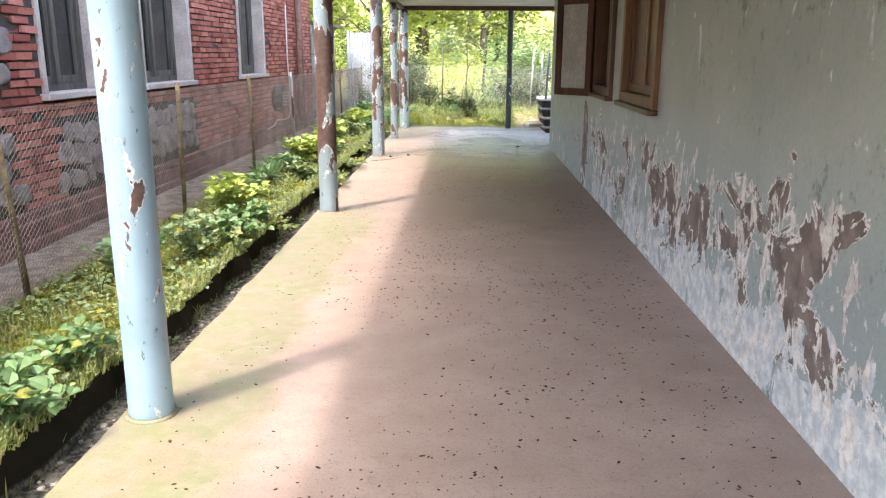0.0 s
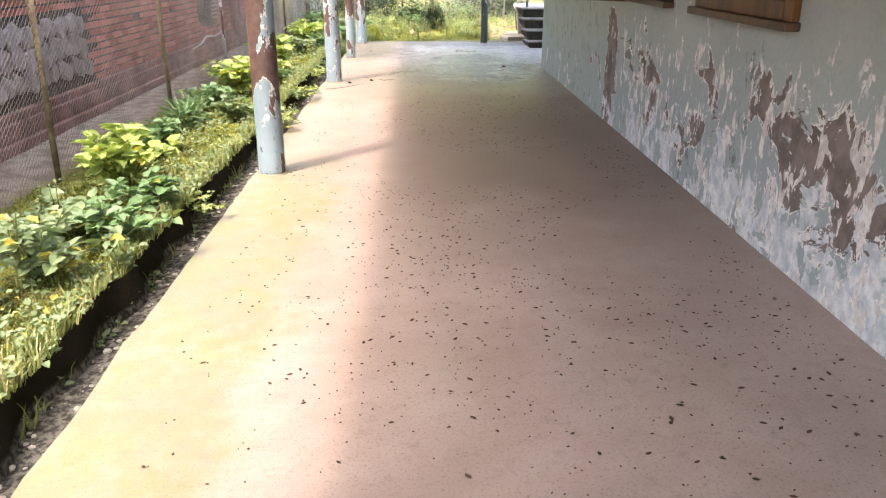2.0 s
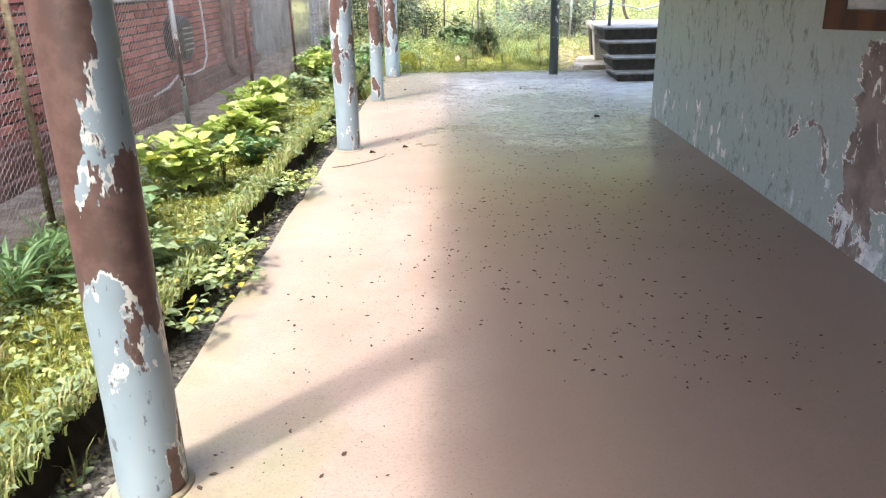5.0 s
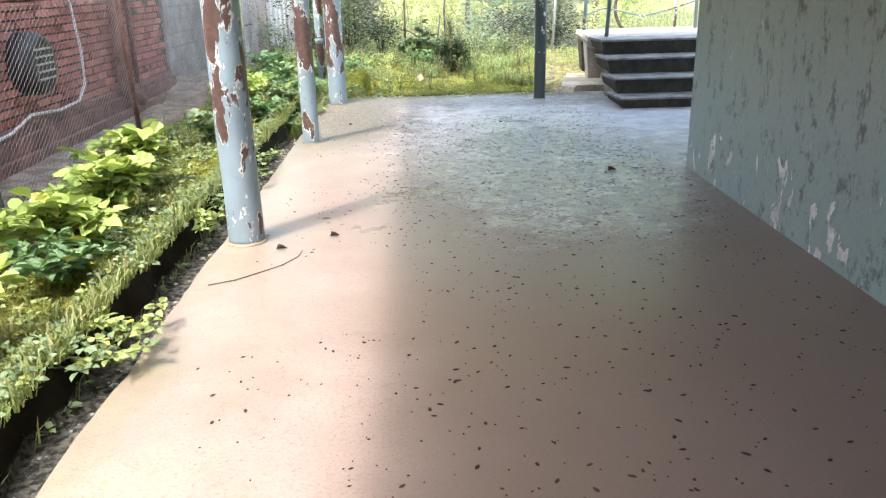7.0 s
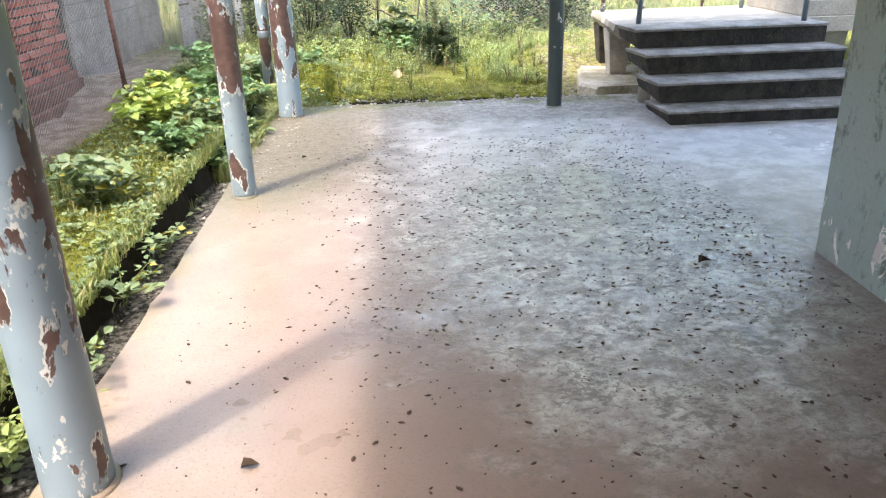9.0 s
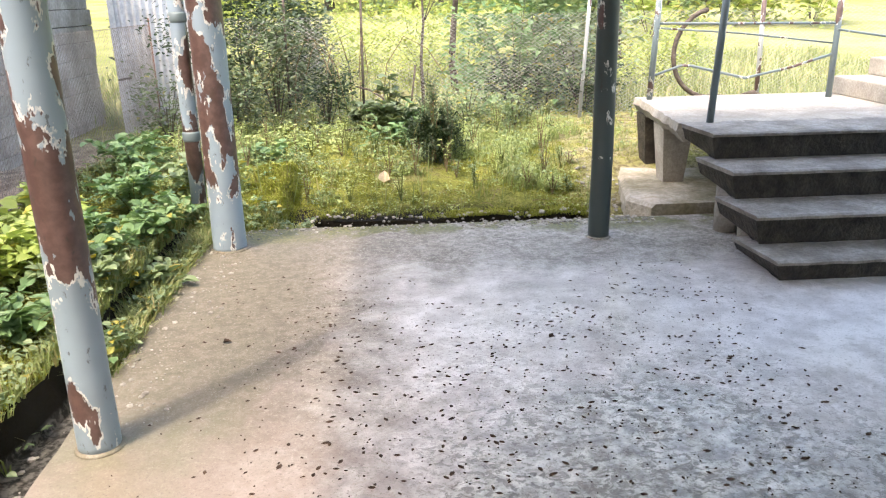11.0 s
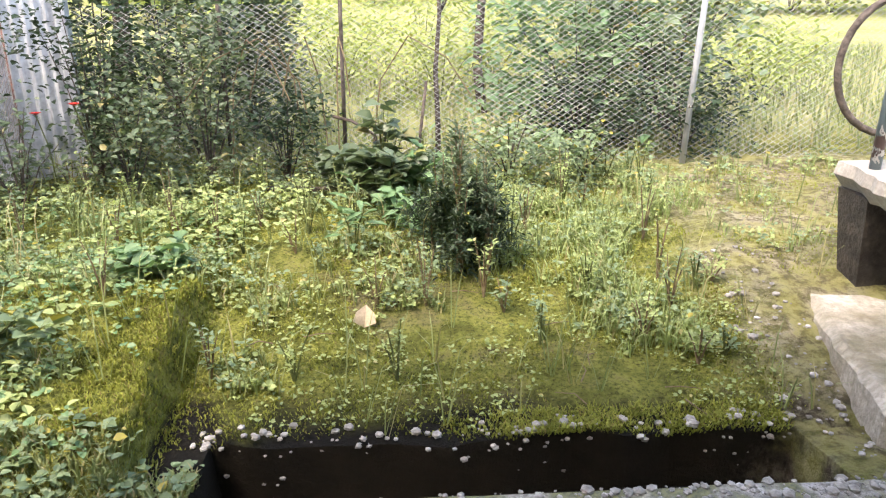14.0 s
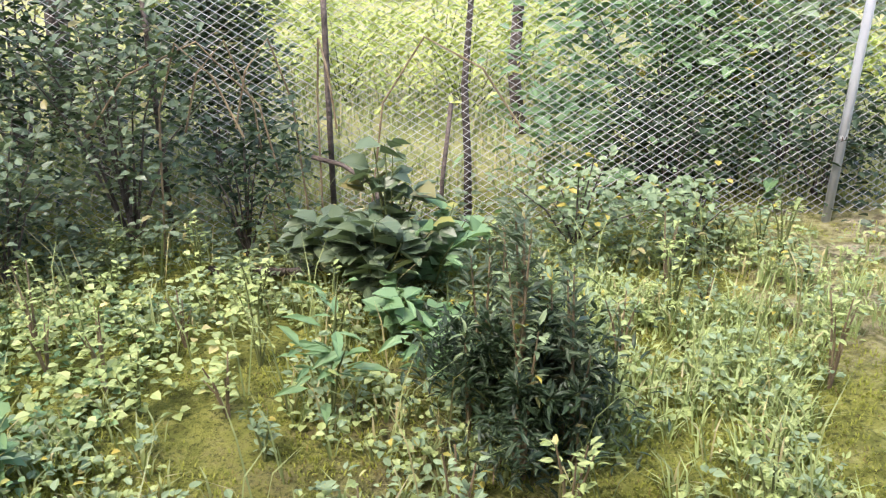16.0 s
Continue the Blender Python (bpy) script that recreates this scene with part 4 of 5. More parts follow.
part("roof", slab(HX - 2.6, 19.12, 2.33, HX + 0.25, 22.6, 2.4), M_ROOF, shed)
sheet = thing("corrugated_sheet", "pale corrugated zinc sheet closing the fence corner", "sheet", at=(-2.06, 21.62, 0.0))
vs, fs = [], []
for i in range(61):
    u = i / 60
    for z in (0.0, 1.0, 2.2):
        vs.append((0.66 * u, 0.10 * u + 0.014 * math.sin(u * 60), z))
for i in range(60):
    for j in range(2):
        a = i * 3 + j
        fs.append((a, a + 3, a + 4, a + 1))
ob = link("sheet", mesh_of("sheet", vs, fs), M_SHEET, sheet)
sol = ob.modifiers.new("thickness", "SOLIDIFY")
sol.thickness = 0.004
part("edge_post", slab(0.665, 0.06, -0.1, 0.735, 0.14, 2.25, 0.006), M_SHEET, sheet, "pale timber post")
part("edge_post", slab(-0.07, -0.03, -0.1, -0.005, 0.04, 2.25, 0.006), M_SHEET, sheet, "pale timber post")
part("latch", tube(bmesh.new(), [(-0.06, -0.045, 0.72), (0.08, -0.03, 0.74)], 0.012, 8), M_RUBBER, sheet, "black latch")

# ---- plants ----
def leaf_mesh(name, items, fold=0.18):
    """items: (base, direction, up, length, width) for each leaf: two folded halves with a tip that droops."""
    verts, faces = [], []
    for p, d, u, l, w in items:
        s = d.cross(u)
        if s.length < 1e-4:
            s = d.orthogonal()
        s.normalize()
        n = s.cross(d).normalized()
        k = len(verts)
        up = n * (w * fold)
        verts += [p, p + d * (l * 0.5) - n * (w * 0.05), p + d * l - n * (l * 0.14), p + d * (l * 0.3) + s * (w * 0.5) + up, p + d * (l * 0.68) + s * (w * 0.4) + up * 0.5, p + d * (l * 0.3) - s * (w * 0.5) + up, p + d * (l * 0.68) - s * (w * 0.4) + up * 0.5]
        faces += [(k, k + 3, k + 4, k + 2, k + 1), (k, k + 1, k + 2, k + 6, k + 5)]
    return mesh_of(name, verts, faces)


def rand_dir(r, lift=0.4):
    a = r.uniform(0, 2 * math.pi)
    return Vector((math.cos(a), math.sin(a), lift)).normalized()


UP = Vector((0, 0, 1))


def bush(name, label, x, y, h, w, count, size, mat, seed, stems=7, ratio=0.6, lift=0.35, category="bush", z0=None, stem_mat=None, fill=0.0):
    """Stems that fan out from one root, each carrying leaves along its upper part."""
    r = random.Random(seed)
    z0 = ground_z(x, y) - 0.01 if z0 is None else z0
    t = thing(name, label, category, at=(x, y, z0))
    items = []
    lumps = [Vector((r.uniform(-0.4, 0.4) * w, r.uniform(-0.4, 0.4) * w, h * r.uniform(0.1, 0.85))) for q in range(14)]
    for i in range(int(count * fill)):
        c = r.choice(lumps)
        p = c + Vector((r.gauss(0, 0.13) * w, r.gauss(0, 0.13) * w, r.gauss(0, 0.12) * h))
        p.z = max(0.01, p.z)
        d = rand_dir(r, r.uniform(-0.5, lift * 2))
        l = size * r.uniform(0.5, 1.25)
        items.append((p, d, UP + rand_dir(r, 0) * 0.6, l, l * ratio))
    count = int(count * (1 - fill))
    for s in range(stems):
        a, lean = 2 * math.pi * (s + r.random()) / stems, r.uniform(0.15, 1.0)
        tip = Vector((math.cos(a) * lean * w / 2, math.sin(a) * lean * w / 2, h * (r.uniform(0.72, 1.0) - 0.25 * lean)))
        pts = [Vector((0, 0, 0)), tip * 0.5 + Vector((0, 0, h * 0.10)), tip]
        part("stem", tube(bmesh.new(), pts, [0.003 + 0.005 * h, 0.004, 0.002], 5, False), stem_mat or M_STEM, t)
        for i in range(count // stems):
            u = r.uniform(0.12, 1.05) ** 0.7
            p = pts[0].lerp(pts[1], u * 2) if u < 0.5 else pts[1].lerp(pts[2], u * 2 - 1)
            d = rand_dir(r, r.uniform(-0.2, lift * 2))
            l = size * r.uniform(0.6, 1.25)
            items.append((p + d * r.uniform(0, 0.5) * size, d, UP + rand_dir(r, 0) * 0.5, l, l * ratio))
    link("leaves", leaf_mesh("leaves", items), mat, t)
    return t


def scatter(name, label, count, area, size, mat, seed, ratio=0.7, height=0.06, keep=None, lift=0.3):
    """Low leaves over a patch of soil; nobody could count them."""
    r = random.Random(seed)
    items = []
    while len(items) < count:
        x, y = r.uniform(area[0], area[1]), r.uniform(area[2], area[3])
        if keep and not keep(x, y, r):
            continue
        z = ground_z(x, y)
        hh = r.uniform(0.0, height)
        for q in range(r.randint(2, 4)):
            d = rand_dir(r, r.uniform(-0.1, lift * 2))
            l = size * r.uniform(0.5, 1.3)
            items.append((Vector((x, y, z + hh)) + d * 0.01, d, UP + rand_dir(r, 0) * 0.4, l, l * ratio))
    ob = link(name, leaf_mesh(name, items), mat)
    return tagged(ob, label, "plants", kind="stuff")


def grass(name, label, count, area, h, mat, seed, keep=None, wide=0.004):
    r = random.Random(seed)
    verts, faces = [], []
    n = 0
    while n < count:
        x, y = r.uniform(area[0], area[1]), r.uniform(area[2], area[3])
        if keep and not keep(x, y, r):
            continue
        n += 1
        z = ground_z(x, y) - 0.005
        for q in range(3):
            d = rand_dir(r, 0)
            l, s = h * r.uniform(0.4, 1.3), Vector((-d.y, d.x, 0)) * wide
            b = Vector((x, y, z)) + d * r.uniform(0, 0.02)
            m, t = b + d * l * 0.18 + UP * l * 0.6, b + d * l * r.uniform(0.35, 0.8) + UP * l * r.uniform(0.75, 1.0)
            k = len(verts)
            verts += [b - s, b + s, m + s * 0.8, m - s * 0.8, t]
            faces += [(k, k + 1, k + 2, k + 3), (k + 3, k + 2, k + 4)]
    ob = link(name, mesh_of(name, verts, faces), mat)
    return tagged(ob, label, "grass", kind="stuff")


def patchy(s, t, seed):
    return lambda x, y, r: wob(x, y, s, seed) + r.uniform(-0.25, 0.25) > t


# the long bed beside the porch
BED = (-1.72, -0.64, 1.5, 18.0)
scatter("ground_cover", "low mixed weeds over the mossy bed", 6500, BED, 0.036, M_LEAF, 41, 0.75, 0.07, patchy(0.9, -0.05, 51))
scatter("ground_cover", "small yellow-green weeds on the moss", 4600, BED, 0.03, M_LEAF_YEL, 42, 0.8, 0.04, patchy(1.2, 0.0, 52))
scatter("ground_cover", "trailing weeds over the bed's rim", 3200, (-0.78, -0.58, 1.5, 18.2), 0.034, M_LEAF, 43, 0.7, 0.05, patchy(1.6, -0.05, 53))
grass("grass", "short grass among the weeds of the bed", 2600, BED, 0.07, M_GRASS, 44, patchy(0.8, -0.15, 54))
grass("grass", "moss tufts along the bed's rim", 5200, (-0.80, -0.62, 1.5, 18.2), 0.032, M_LEAF_YEL, 45, None, 0.003)
grass("grass", "fine moss tufts over the bed", 15000, BED, 0.028, M_MOSS, 86, patchy(1.1, -0.12, 58), 0.004)
grass("grass", "dry grass hanging over the drain", 1600, (-0.70, -0.60, 1.5, 18.2), 0.10, M_GRASS, 46)
grass("grass", "weeds leaning over the corner of the slab", 1500, (-0.66, -0.40, 16.0, 18.3), 0.16, M_GRASS, 47, patchy(1.6, -0.1, 55))
scatter("ground_cover", "dark weeds filling the drain at the corner", 1500, (-0.72, -0.40, 16.2, 18.4), 0.04, M_LEAF, 48, 0.6, 0.14, patchy(1.5, -0.1, 56))
grass("grass", "moss fringe hanging over the trench", 1800, (0.2, 2.27, 18.58, 18.72), 0.026, M_MOSS, 49, patchy(1.8, -0.1, 57), 0.003)
LIME = "bright lime-green hydrangea bush in the bed"
for i, (x, y, h, w) in enumerate([(-1.08, 7.25, 0.50, 0.62), (-1.16, 11.1, 0.48, 0.8), (-1.12, 13.0, 0.42, 0.7), (-1.22, 13.75, 0.46, 0.75), (-1.12, 12.3, 0.38, 0.5), (-1.2, 16.9, 0.42, 0.7), (-1.35, 17.7, 0.42, 0.6)]):
    bush("hydrangea", LIME, x, y, h, w, 330, 0.105, M_LIME, 100 + i, 11, 0.68)
for i, (x, y, h, w, n) in enumerate([(-0.98, 5.75, 0.36, 0.75, 260), (-0.80, 6.2, 0.30, 0.6, 240), (-0.74, 6.75, 0.26, 0.5, 200), (-1.1, 6.4, 0.28, 0.6, 200), (-1.2, 8.3, 0.32, 0.6, 220), (-1.3, 5.3, 0.35, 0.6, 200), (-0.9, 9.6, 0.25, 0.6, 200), (-1.25, 10.2, 0.3, 0.6, 220), (-0.95, 11.9, 0.25, 0.5, 180), (-1.1, 15.2, 0.3, 0.7, 220), (-0.9, 16.2, 0.28, 0.6, 220), (-0.82, 17.2, 0.36, 0.6, 300), (-0.75, 16.7, 0.3, 0.5, 240), (-0.66, 17.6, 0.3, 0.45, 260), (-0.74, 18.1, 0.34, 0.5, 260), (-0.58, 17.1, 0.22, 0.35, 200), (-1.05, 18.4, 0.4, 0.7, 300), (-1.3, 19.2, 0.4, 0.7, 300), (-0.7, 18.8, 0.3, 0.6, 260), (-0.6, 16.2, 0.2, 0.35, 160)]):
    bush("leafy_weed", "blue-green broad-leaved weed in the bed", x, y, h, w, n, 0.075, M_LEAF_BLUE if i % 3 else M_LEAF, 200 + i, 9, 0.75, category="plant")
for i, (x, y) in enumerate([(-0.72, 2.9), (-0.78, 3.5), (-0.92, 2.6), (-1.0, 3.2)]):
    bush("leafy_weed", "low green plant at the kerb", x, y, 0.26, 0.45, 170, 0.07, M_LEAF_BLUE, 240 + i, 8, 0.75, category="plant")
for i in range(16):
    bush("creeping_weed", "creeping weed hanging over the drain", rng.uniform(-0.62, -0.5), rng.uniform(6.5, 16.5) if i < 10 else rng.uniform(9.0, 11.5), 0.14, rng.uniform(0.35, 0.6), 90, 0.045, M_LEAF if i % 2 else M_LEAF_YEL, 600 + i, 7, 0.7, 0.2, category="plant", z0=0.02)
for i in range(12):
    bush("tall_weed", "thin upright weed stem with few leaves", rng.uniform(-1.5, -0.9), rng.uniform(4.0, 6.5) if i < 7 else rng.uniform(8, 16), rng.uniform(0.3, 0.5), 0.14, 40, 0.03, M_LEAF, 260 + i, 3, 0.5, category="plant")
for i, y in enumerate((9.2, 9.5)):
    bush("spiky_plant", "grey-green spiky leaved plant by the fence", -1.3, y, 0.24, 0.34, 80, 0.15, M_LEAF_BLUE, 280 + i, 8, 0.14, 0.8, category="plant")

# garden beyond the porch's end
GARD = (-1.7, 4.0, 18.62, 21.5)
open_soil = lambda x, y, r: not (2.4 < x and y < 19.5) and (x < 2.4 or r.random() < 0.3)
def lush(x, y, r):
    """Plants thicken away from the mossy rim of the trench, and on the bank."""
    t = 0.5 - 0.55 * smooth(18.8, 20.2, y) + 0.8 * smooth(18.95, 18.75, y) if x > -0.15 else -0.1
    return open_soil(x, y, r) and 1.5 * wob(x, y, 1.9, 61) + 0.5 * wob(x, y, 6.0, 64) + r.uniform(-0.15, 0.15) > t
def mossy(x, y, r):
    return open_soil(x, y, r) and 1.4 * wob(x, y, 2.2, 62) + r.uniform(-0.25, 0.25) > -0.2
scatter("ground_cover", "small round-leaved creeper on the garden moss", 7600, GARD, 0.029, M_LEAF_YEL, 71, 0.85, 0.05, lush)
scatter("ground_cover", "mixed green weeds of the garden", 7600, GARD, 0.030, M_LEAF, 72, 0.62, 0.12, lush)
scatter("ground_cover", "dark weeds along the end fence", 2600, (-1.7, 2.2, 20.95, 21.6), 0.045, M_LEAF_DARK, 73, 0.65, 0.24)
scatter("ground_cover", "pale broad weeds before the dark bushes", 1800, (-1.7, 0.3, 19.9, 21.1), 0.034, M_LEAF_YEL, 87, 0.8, 0.16, patchy(1.8, -0.05, 59))
behind_rim = lambda x, y, r: x < -0.17 + 0.2 * wob(x, y, 2.0, 63) or y > 19.6 or r.random() < 0.1
scatter("ground_cover", "pale creeping weeds on the bank", 2600, (-1.7, -0.02, 18.3, 20.8), 0.028, M_LEAF_BLUE, 74, 0.8, 0.10, behind_rim)
scatter("ground_cover", "pale broad leaves on the bank", 520, (-1.1, 0.0, 18.5, 20.2), 0.042, M_LEAF_YEL, 81, 0.85, 0.09, behind_rim)
grass("grass", "thin grass over the garden moss", 3000, GARD, 0.10, M_GRASS, 75, lush)
grass("grass", "fine moss tufts of the garden", 24000, GARD, 0.018, M_MOSS, 76, mossy, 0.003)
grass("grass", "fine moss tufts on the bank's rim", 3600, (-0.32, 0.02, 18.45, 19.8), 0.024, M_MOSS, 82, None, 0.003)
grass("grass", "grass blades in the sunny half of the garden", 900, (1.2, 2.6, 18.9, 20.9), 0.11, M_LEAF_YEL, 83, lush, 0.003)
scatter("ground_cover", "fine pale weeds in the sunny half of the garden", 4200, (1.25, 2.7, 18.8, 21.2), 0.021, M_LEAF_YEL, 84, 0.4, 0.13, lush, 0.7)
scatter("ground_cover", "seedlings dotted over the moss", 1500, (0.2, 2.4, 18.66, 19.6), 0.020, M_LEAF_YEL, 85, 0.6, 0.03, mossy)
scatter("ground_cover", "weeds at the corner of the porch floor", 420, (-0.75, 0.24, 18.14, 18.5), 0.036, M_LEAF, 79, 0.75, 0.06)
grass("grass", "moss and grass at the floor's corner", 900, (-0.75, 0.24, 18.14, 18.45), 0.045, M_GRASS, 80)
grass("grass", "tall dry grass stalks", 260, GARD, 0.34, M_GRASS, 77, open_soil, 0.003)
grass("grass", "dry meadow grass beyond the fence", 6000, (-4, 9, 21.8, 28), 0.22, M_GRASS, 78, None, 0.006)
bush("shrub", "dark narrow-leaved evergreen shrub in the garden", 1.16, 19.82, 0.46, 0.50, 5600, 0.042, M_SHRUB, 300, 26, 0.26, 0.8, fill=0.55)
for i in range(17):
    a, q = rng.uniform(0, 6.3), rng.uniform(0.03, 0.20)
    bush("tall_weed", "thin olive stalk rising through the shrub", 1.17 + q * math.cos(a), 19.88 + q * math.sin(a), rng.uniform(0.5, 0.92), 0.13, 110, 0.040, M_LEAF_DARK if i % 3 else M_LEAF, 310 + i, 2, 0.34, 0.7, category="plant", stem_mat=M_DRYSTEM)
for i, (x, y, h, w, n, s) in enumerate([(0.74, 20.75, 0.42, 0.5, 150, 0.10), (0.94, 20.9, 0.44, 0.5, 150, 0.10), (0.55, 20.95, 0.38, 0.5, 130, 0.09), (0.86, 20.45, 0.26, 0.4, 100, 0.085), (0.78, 20.95, 0.66, 0.28, 60, 0.11), (-0.28, 19.62, 0.2, 0.4, 80, 0.085)]):
    bush("burdock", "broad-leaved blue-green plant by the fence", x, y, h, w, n, s, M_LEAF_BLUE if i % 2 else M_LEAF_DARK, 330 + i, 9, 0.86, category="plant")
for i, (x, y, h) in enumerate([(0.62, 20.05, 0.5), (0.92, 20.2, 0.24)]):
    bush("mullein", "tall pale-green plant with long leaves", x, y, h, 0.16, 46, 0.10, M_LEAF_BLUE, 340 + i, 3, 0.28, category="plant")
for i in range(60):
    x, y = rng.uniform(-1.6, 2.5), rng.uniform(18.85, 21.3)
    bush("tall_weed", "slender garden weed with small leaves", x, y, rng.uniform(0.16, 0.45), 0.16, 60, 0.030, M_LEAF_YEL if i % 3 else M_LEAF, 350 + i, 4, 0.45, category="plant", stem_mat=M_DRYSTEM if i % 2 else M_STEM)
for i, (x, y, h, w, n) in enumerate([(-1.15, 21.4, 1.35, 0.9, 1700), (-0.45, 21.5, 1.4, 0.9, 1700), (-0.85, 21.1, 0.9, 0.8, 800), (0.1, 21.4, 0.7, 0.6, 600), (-1.45, 20.9, 0.8, 0.6, 450), (1.6, 21.3, 0.5, 0.7, 500), (2.1, 21.25, 0.4, 0.5, 400)]):
    bush("rose_bush", "dark tangled rose bush against the fence", x, y, h, w, n, 0.05, (M_LEAF_DARK if i % 3 else M_SHRUB) if i < 5 else M_LEAF, 400 + i, 9, 0.62, 0.5, stem_mat=M_BARK, fill=0.75)
M_PETAL = leaf_mat("red_petal", (0.45, 0.02, 0.015), (0.6, 0.04, 0.03), (0.3, 0.02, 0.02), 0.1)
for i, (x, y, z) in enumerate([(-1.32, 21.0, 0.72), (-1.0, 20.8, 0.8)]):
    t = thing("rose_flower", "small red rose on the dark bush", "flower", at=(x, y, z))
    r = random.Random(900 + i)
    link("petals", leaf_mesh("petals", [(Vector((0, 0, 0)), rand_dir(r, 0.6), UP, 0.04, 0.035) for q in range(12)]), M_PETAL, t)
    part("stem", tube(bmesh.new(), [(0, 0.0, 0), (0.02, 0.05, -0.2), (0.02, 0.1, z * -1 + 0.12)], 0.004, 5), M_STEM, t)
for i, (x, y, h, w) in enumerate([(2.3, 22.4, 1.6, 1.4), (3.1, 22.6, 1.8, 1.4), (2.7, 23.2, 2.2, 1.6)]):
    bush("fig_bush", "large-leaved bush behind the end fence", x, y, h, w, 1500, 0.12, M_LEAF_BLUE if i != 1 else M_LEAF, 420 + i, 8, 0.5, 0.3, stem_mat=M_BARK, fill=0.8)
# two added dark bushes in place of the shade beneath the fig bush
for i, (x, y, h, w) in enumerate([(2.25, 22.0, 0.7, 0.9), (3.05, 22.0, 0.8, 1.0)]):
    bush("thicket", "dark leaves filling in the shade under the fig bush", x, y, h, w, 900, 0.06, M_SHRUB, 436 + i, 8, 0.6, 0.3, stem_mat=M_BARK, fill=0.8)
for i, (x, y, h, w) in enumerate([(-1.0, 22.7, 2.4, 1.6), (-1.75, 23.2, 2.6, 1.8), (-0.4, 23.0, 1.5, 0.9)]):
    bush("thicket", "dark thicket beyond the end fence", x, y, h, w, 2200, 0.085, M_SHRUB if i < 2 else M_LEAF_DARK, 430 + i, 8, 0.55, 0.3, stem_mat=M_BARK, fill=0.8)

for i, (x, y, h, w) in enumerate([(1.3, 24.6, 1.0, 1.8), (0.2, 25.4, 1.2, 1.8), (2.0, 25.8, 1.5, 2.2), (1.2, 27.5, 1.8, 2.6), (4.6, 24.2, 0.9, 1.6), (-1.0, 27.0, 1.9, 2.6), (3.4, 28.5, 1.8, 3.0)]):
    bush("meadow_bush", "pale green growth in the meadow by the fence", x, y, h, w, 1500, 0.085, M_FAR, 450 + i, 9, 0.4, 0.6, fill=0.7, z0=ground_z(x, y) - 0.03)

branch = thing("dead_branch", "brown dead branch lying in the weeds", "branch", at=(0, 0, 0))
part("branch", tube(bmesh.new(), [(0.0, 21.1, 0.20), (0.35, 21.05, 0.20), (0.6, 21.1, 0.21)], [0.02, 0.018, 0.01], 7), M_BARK, branch)
branch = thing("dead_branch", "thin dark stick lying on the moss", "branch", at=(0, 0, 0))
part("branch", tube(bmesh.new(), [(2.45, 20.55, 0.15), (2.8, 20.5, 0.16), (3.2, 20.45, 0.15)], [0.008, 0.012, 0.01], 6), M_BARK, branch)
for label, pts in (("dead stick leaning on the fence", [(0.98, 21.50, 0.12), (1.01, 21.56, 0.45), (1.06, 21.62, 0.80)]), ("brown dry branch caught in the fence", [(0.42, 21.45, 0.60), (0.55, 21.42, 0.57), (0.70, 21.38, 0.48), (0.76, 21.34, 0.20)])):
    branch = thing("dead_branch", label, "branch")
    part("branch", tube(bmesh.new(), pts, 0.011, 7), M_BARK, branch)
for i in range(14):
    x, y, a = rng.uniform(0.2, 2.4), rng.uniform(18.7, 20.0), rng.uniform(0, 6.3)
    z = ground_z(x, y) + 0.012
    branch = thing("twig", "thin dry twig lying on the moss", "twig", at=(x, y, z))
    part("branch", tube(bmesh.new(), [(0, 0, 0), (0.06 * math.cos(a), 0.06 * math.sin(a), 0.02), (0.13 * math.cos(a + 0.3), 0.13 * math.sin(a + 0.3), 0.012)], [0.003, 0.0026, 0.0016], 5), M_DRYSTEM, branch)
branch = thing("twig", "thin dry twig lying on the concrete", "twig", at=(0, 0, 0))
part("branch", tube(bmesh.new(), [(-0.34, 12.05, 0.006), (-0.22, 12.1, 0.008), (-0.12, 12.2, 0.006), (-0.02, 12.28, 0.012), (0.04, 12.42, 0.006), (0.05, 12.5, 0.01)], [0.003, 0.0035, 0.003, 0.003, 0.0025, 0.002], 6), M_BARK, branch)
for i in range(6):
    a = Vector((rng.uniform(-0.9, 0.9), rng.uniform(21.3, 21.6), 0.14))
    arch = thing("bramble", "thin arching bramble cane", "plant", at=a)
    dx = rng.uniform(-0.7, 0.7)
    part("cane", tube(bmesh.new(), [(0, 0, 0), (dx * 0.2, 0, 0.7), (dx * 0.55, -0.05, 0.98), (dx, -0.1, 0.85), (dx * 1.3, -0.1, 0.6)], 0.005, 5), M_DRYSTEM, arch)


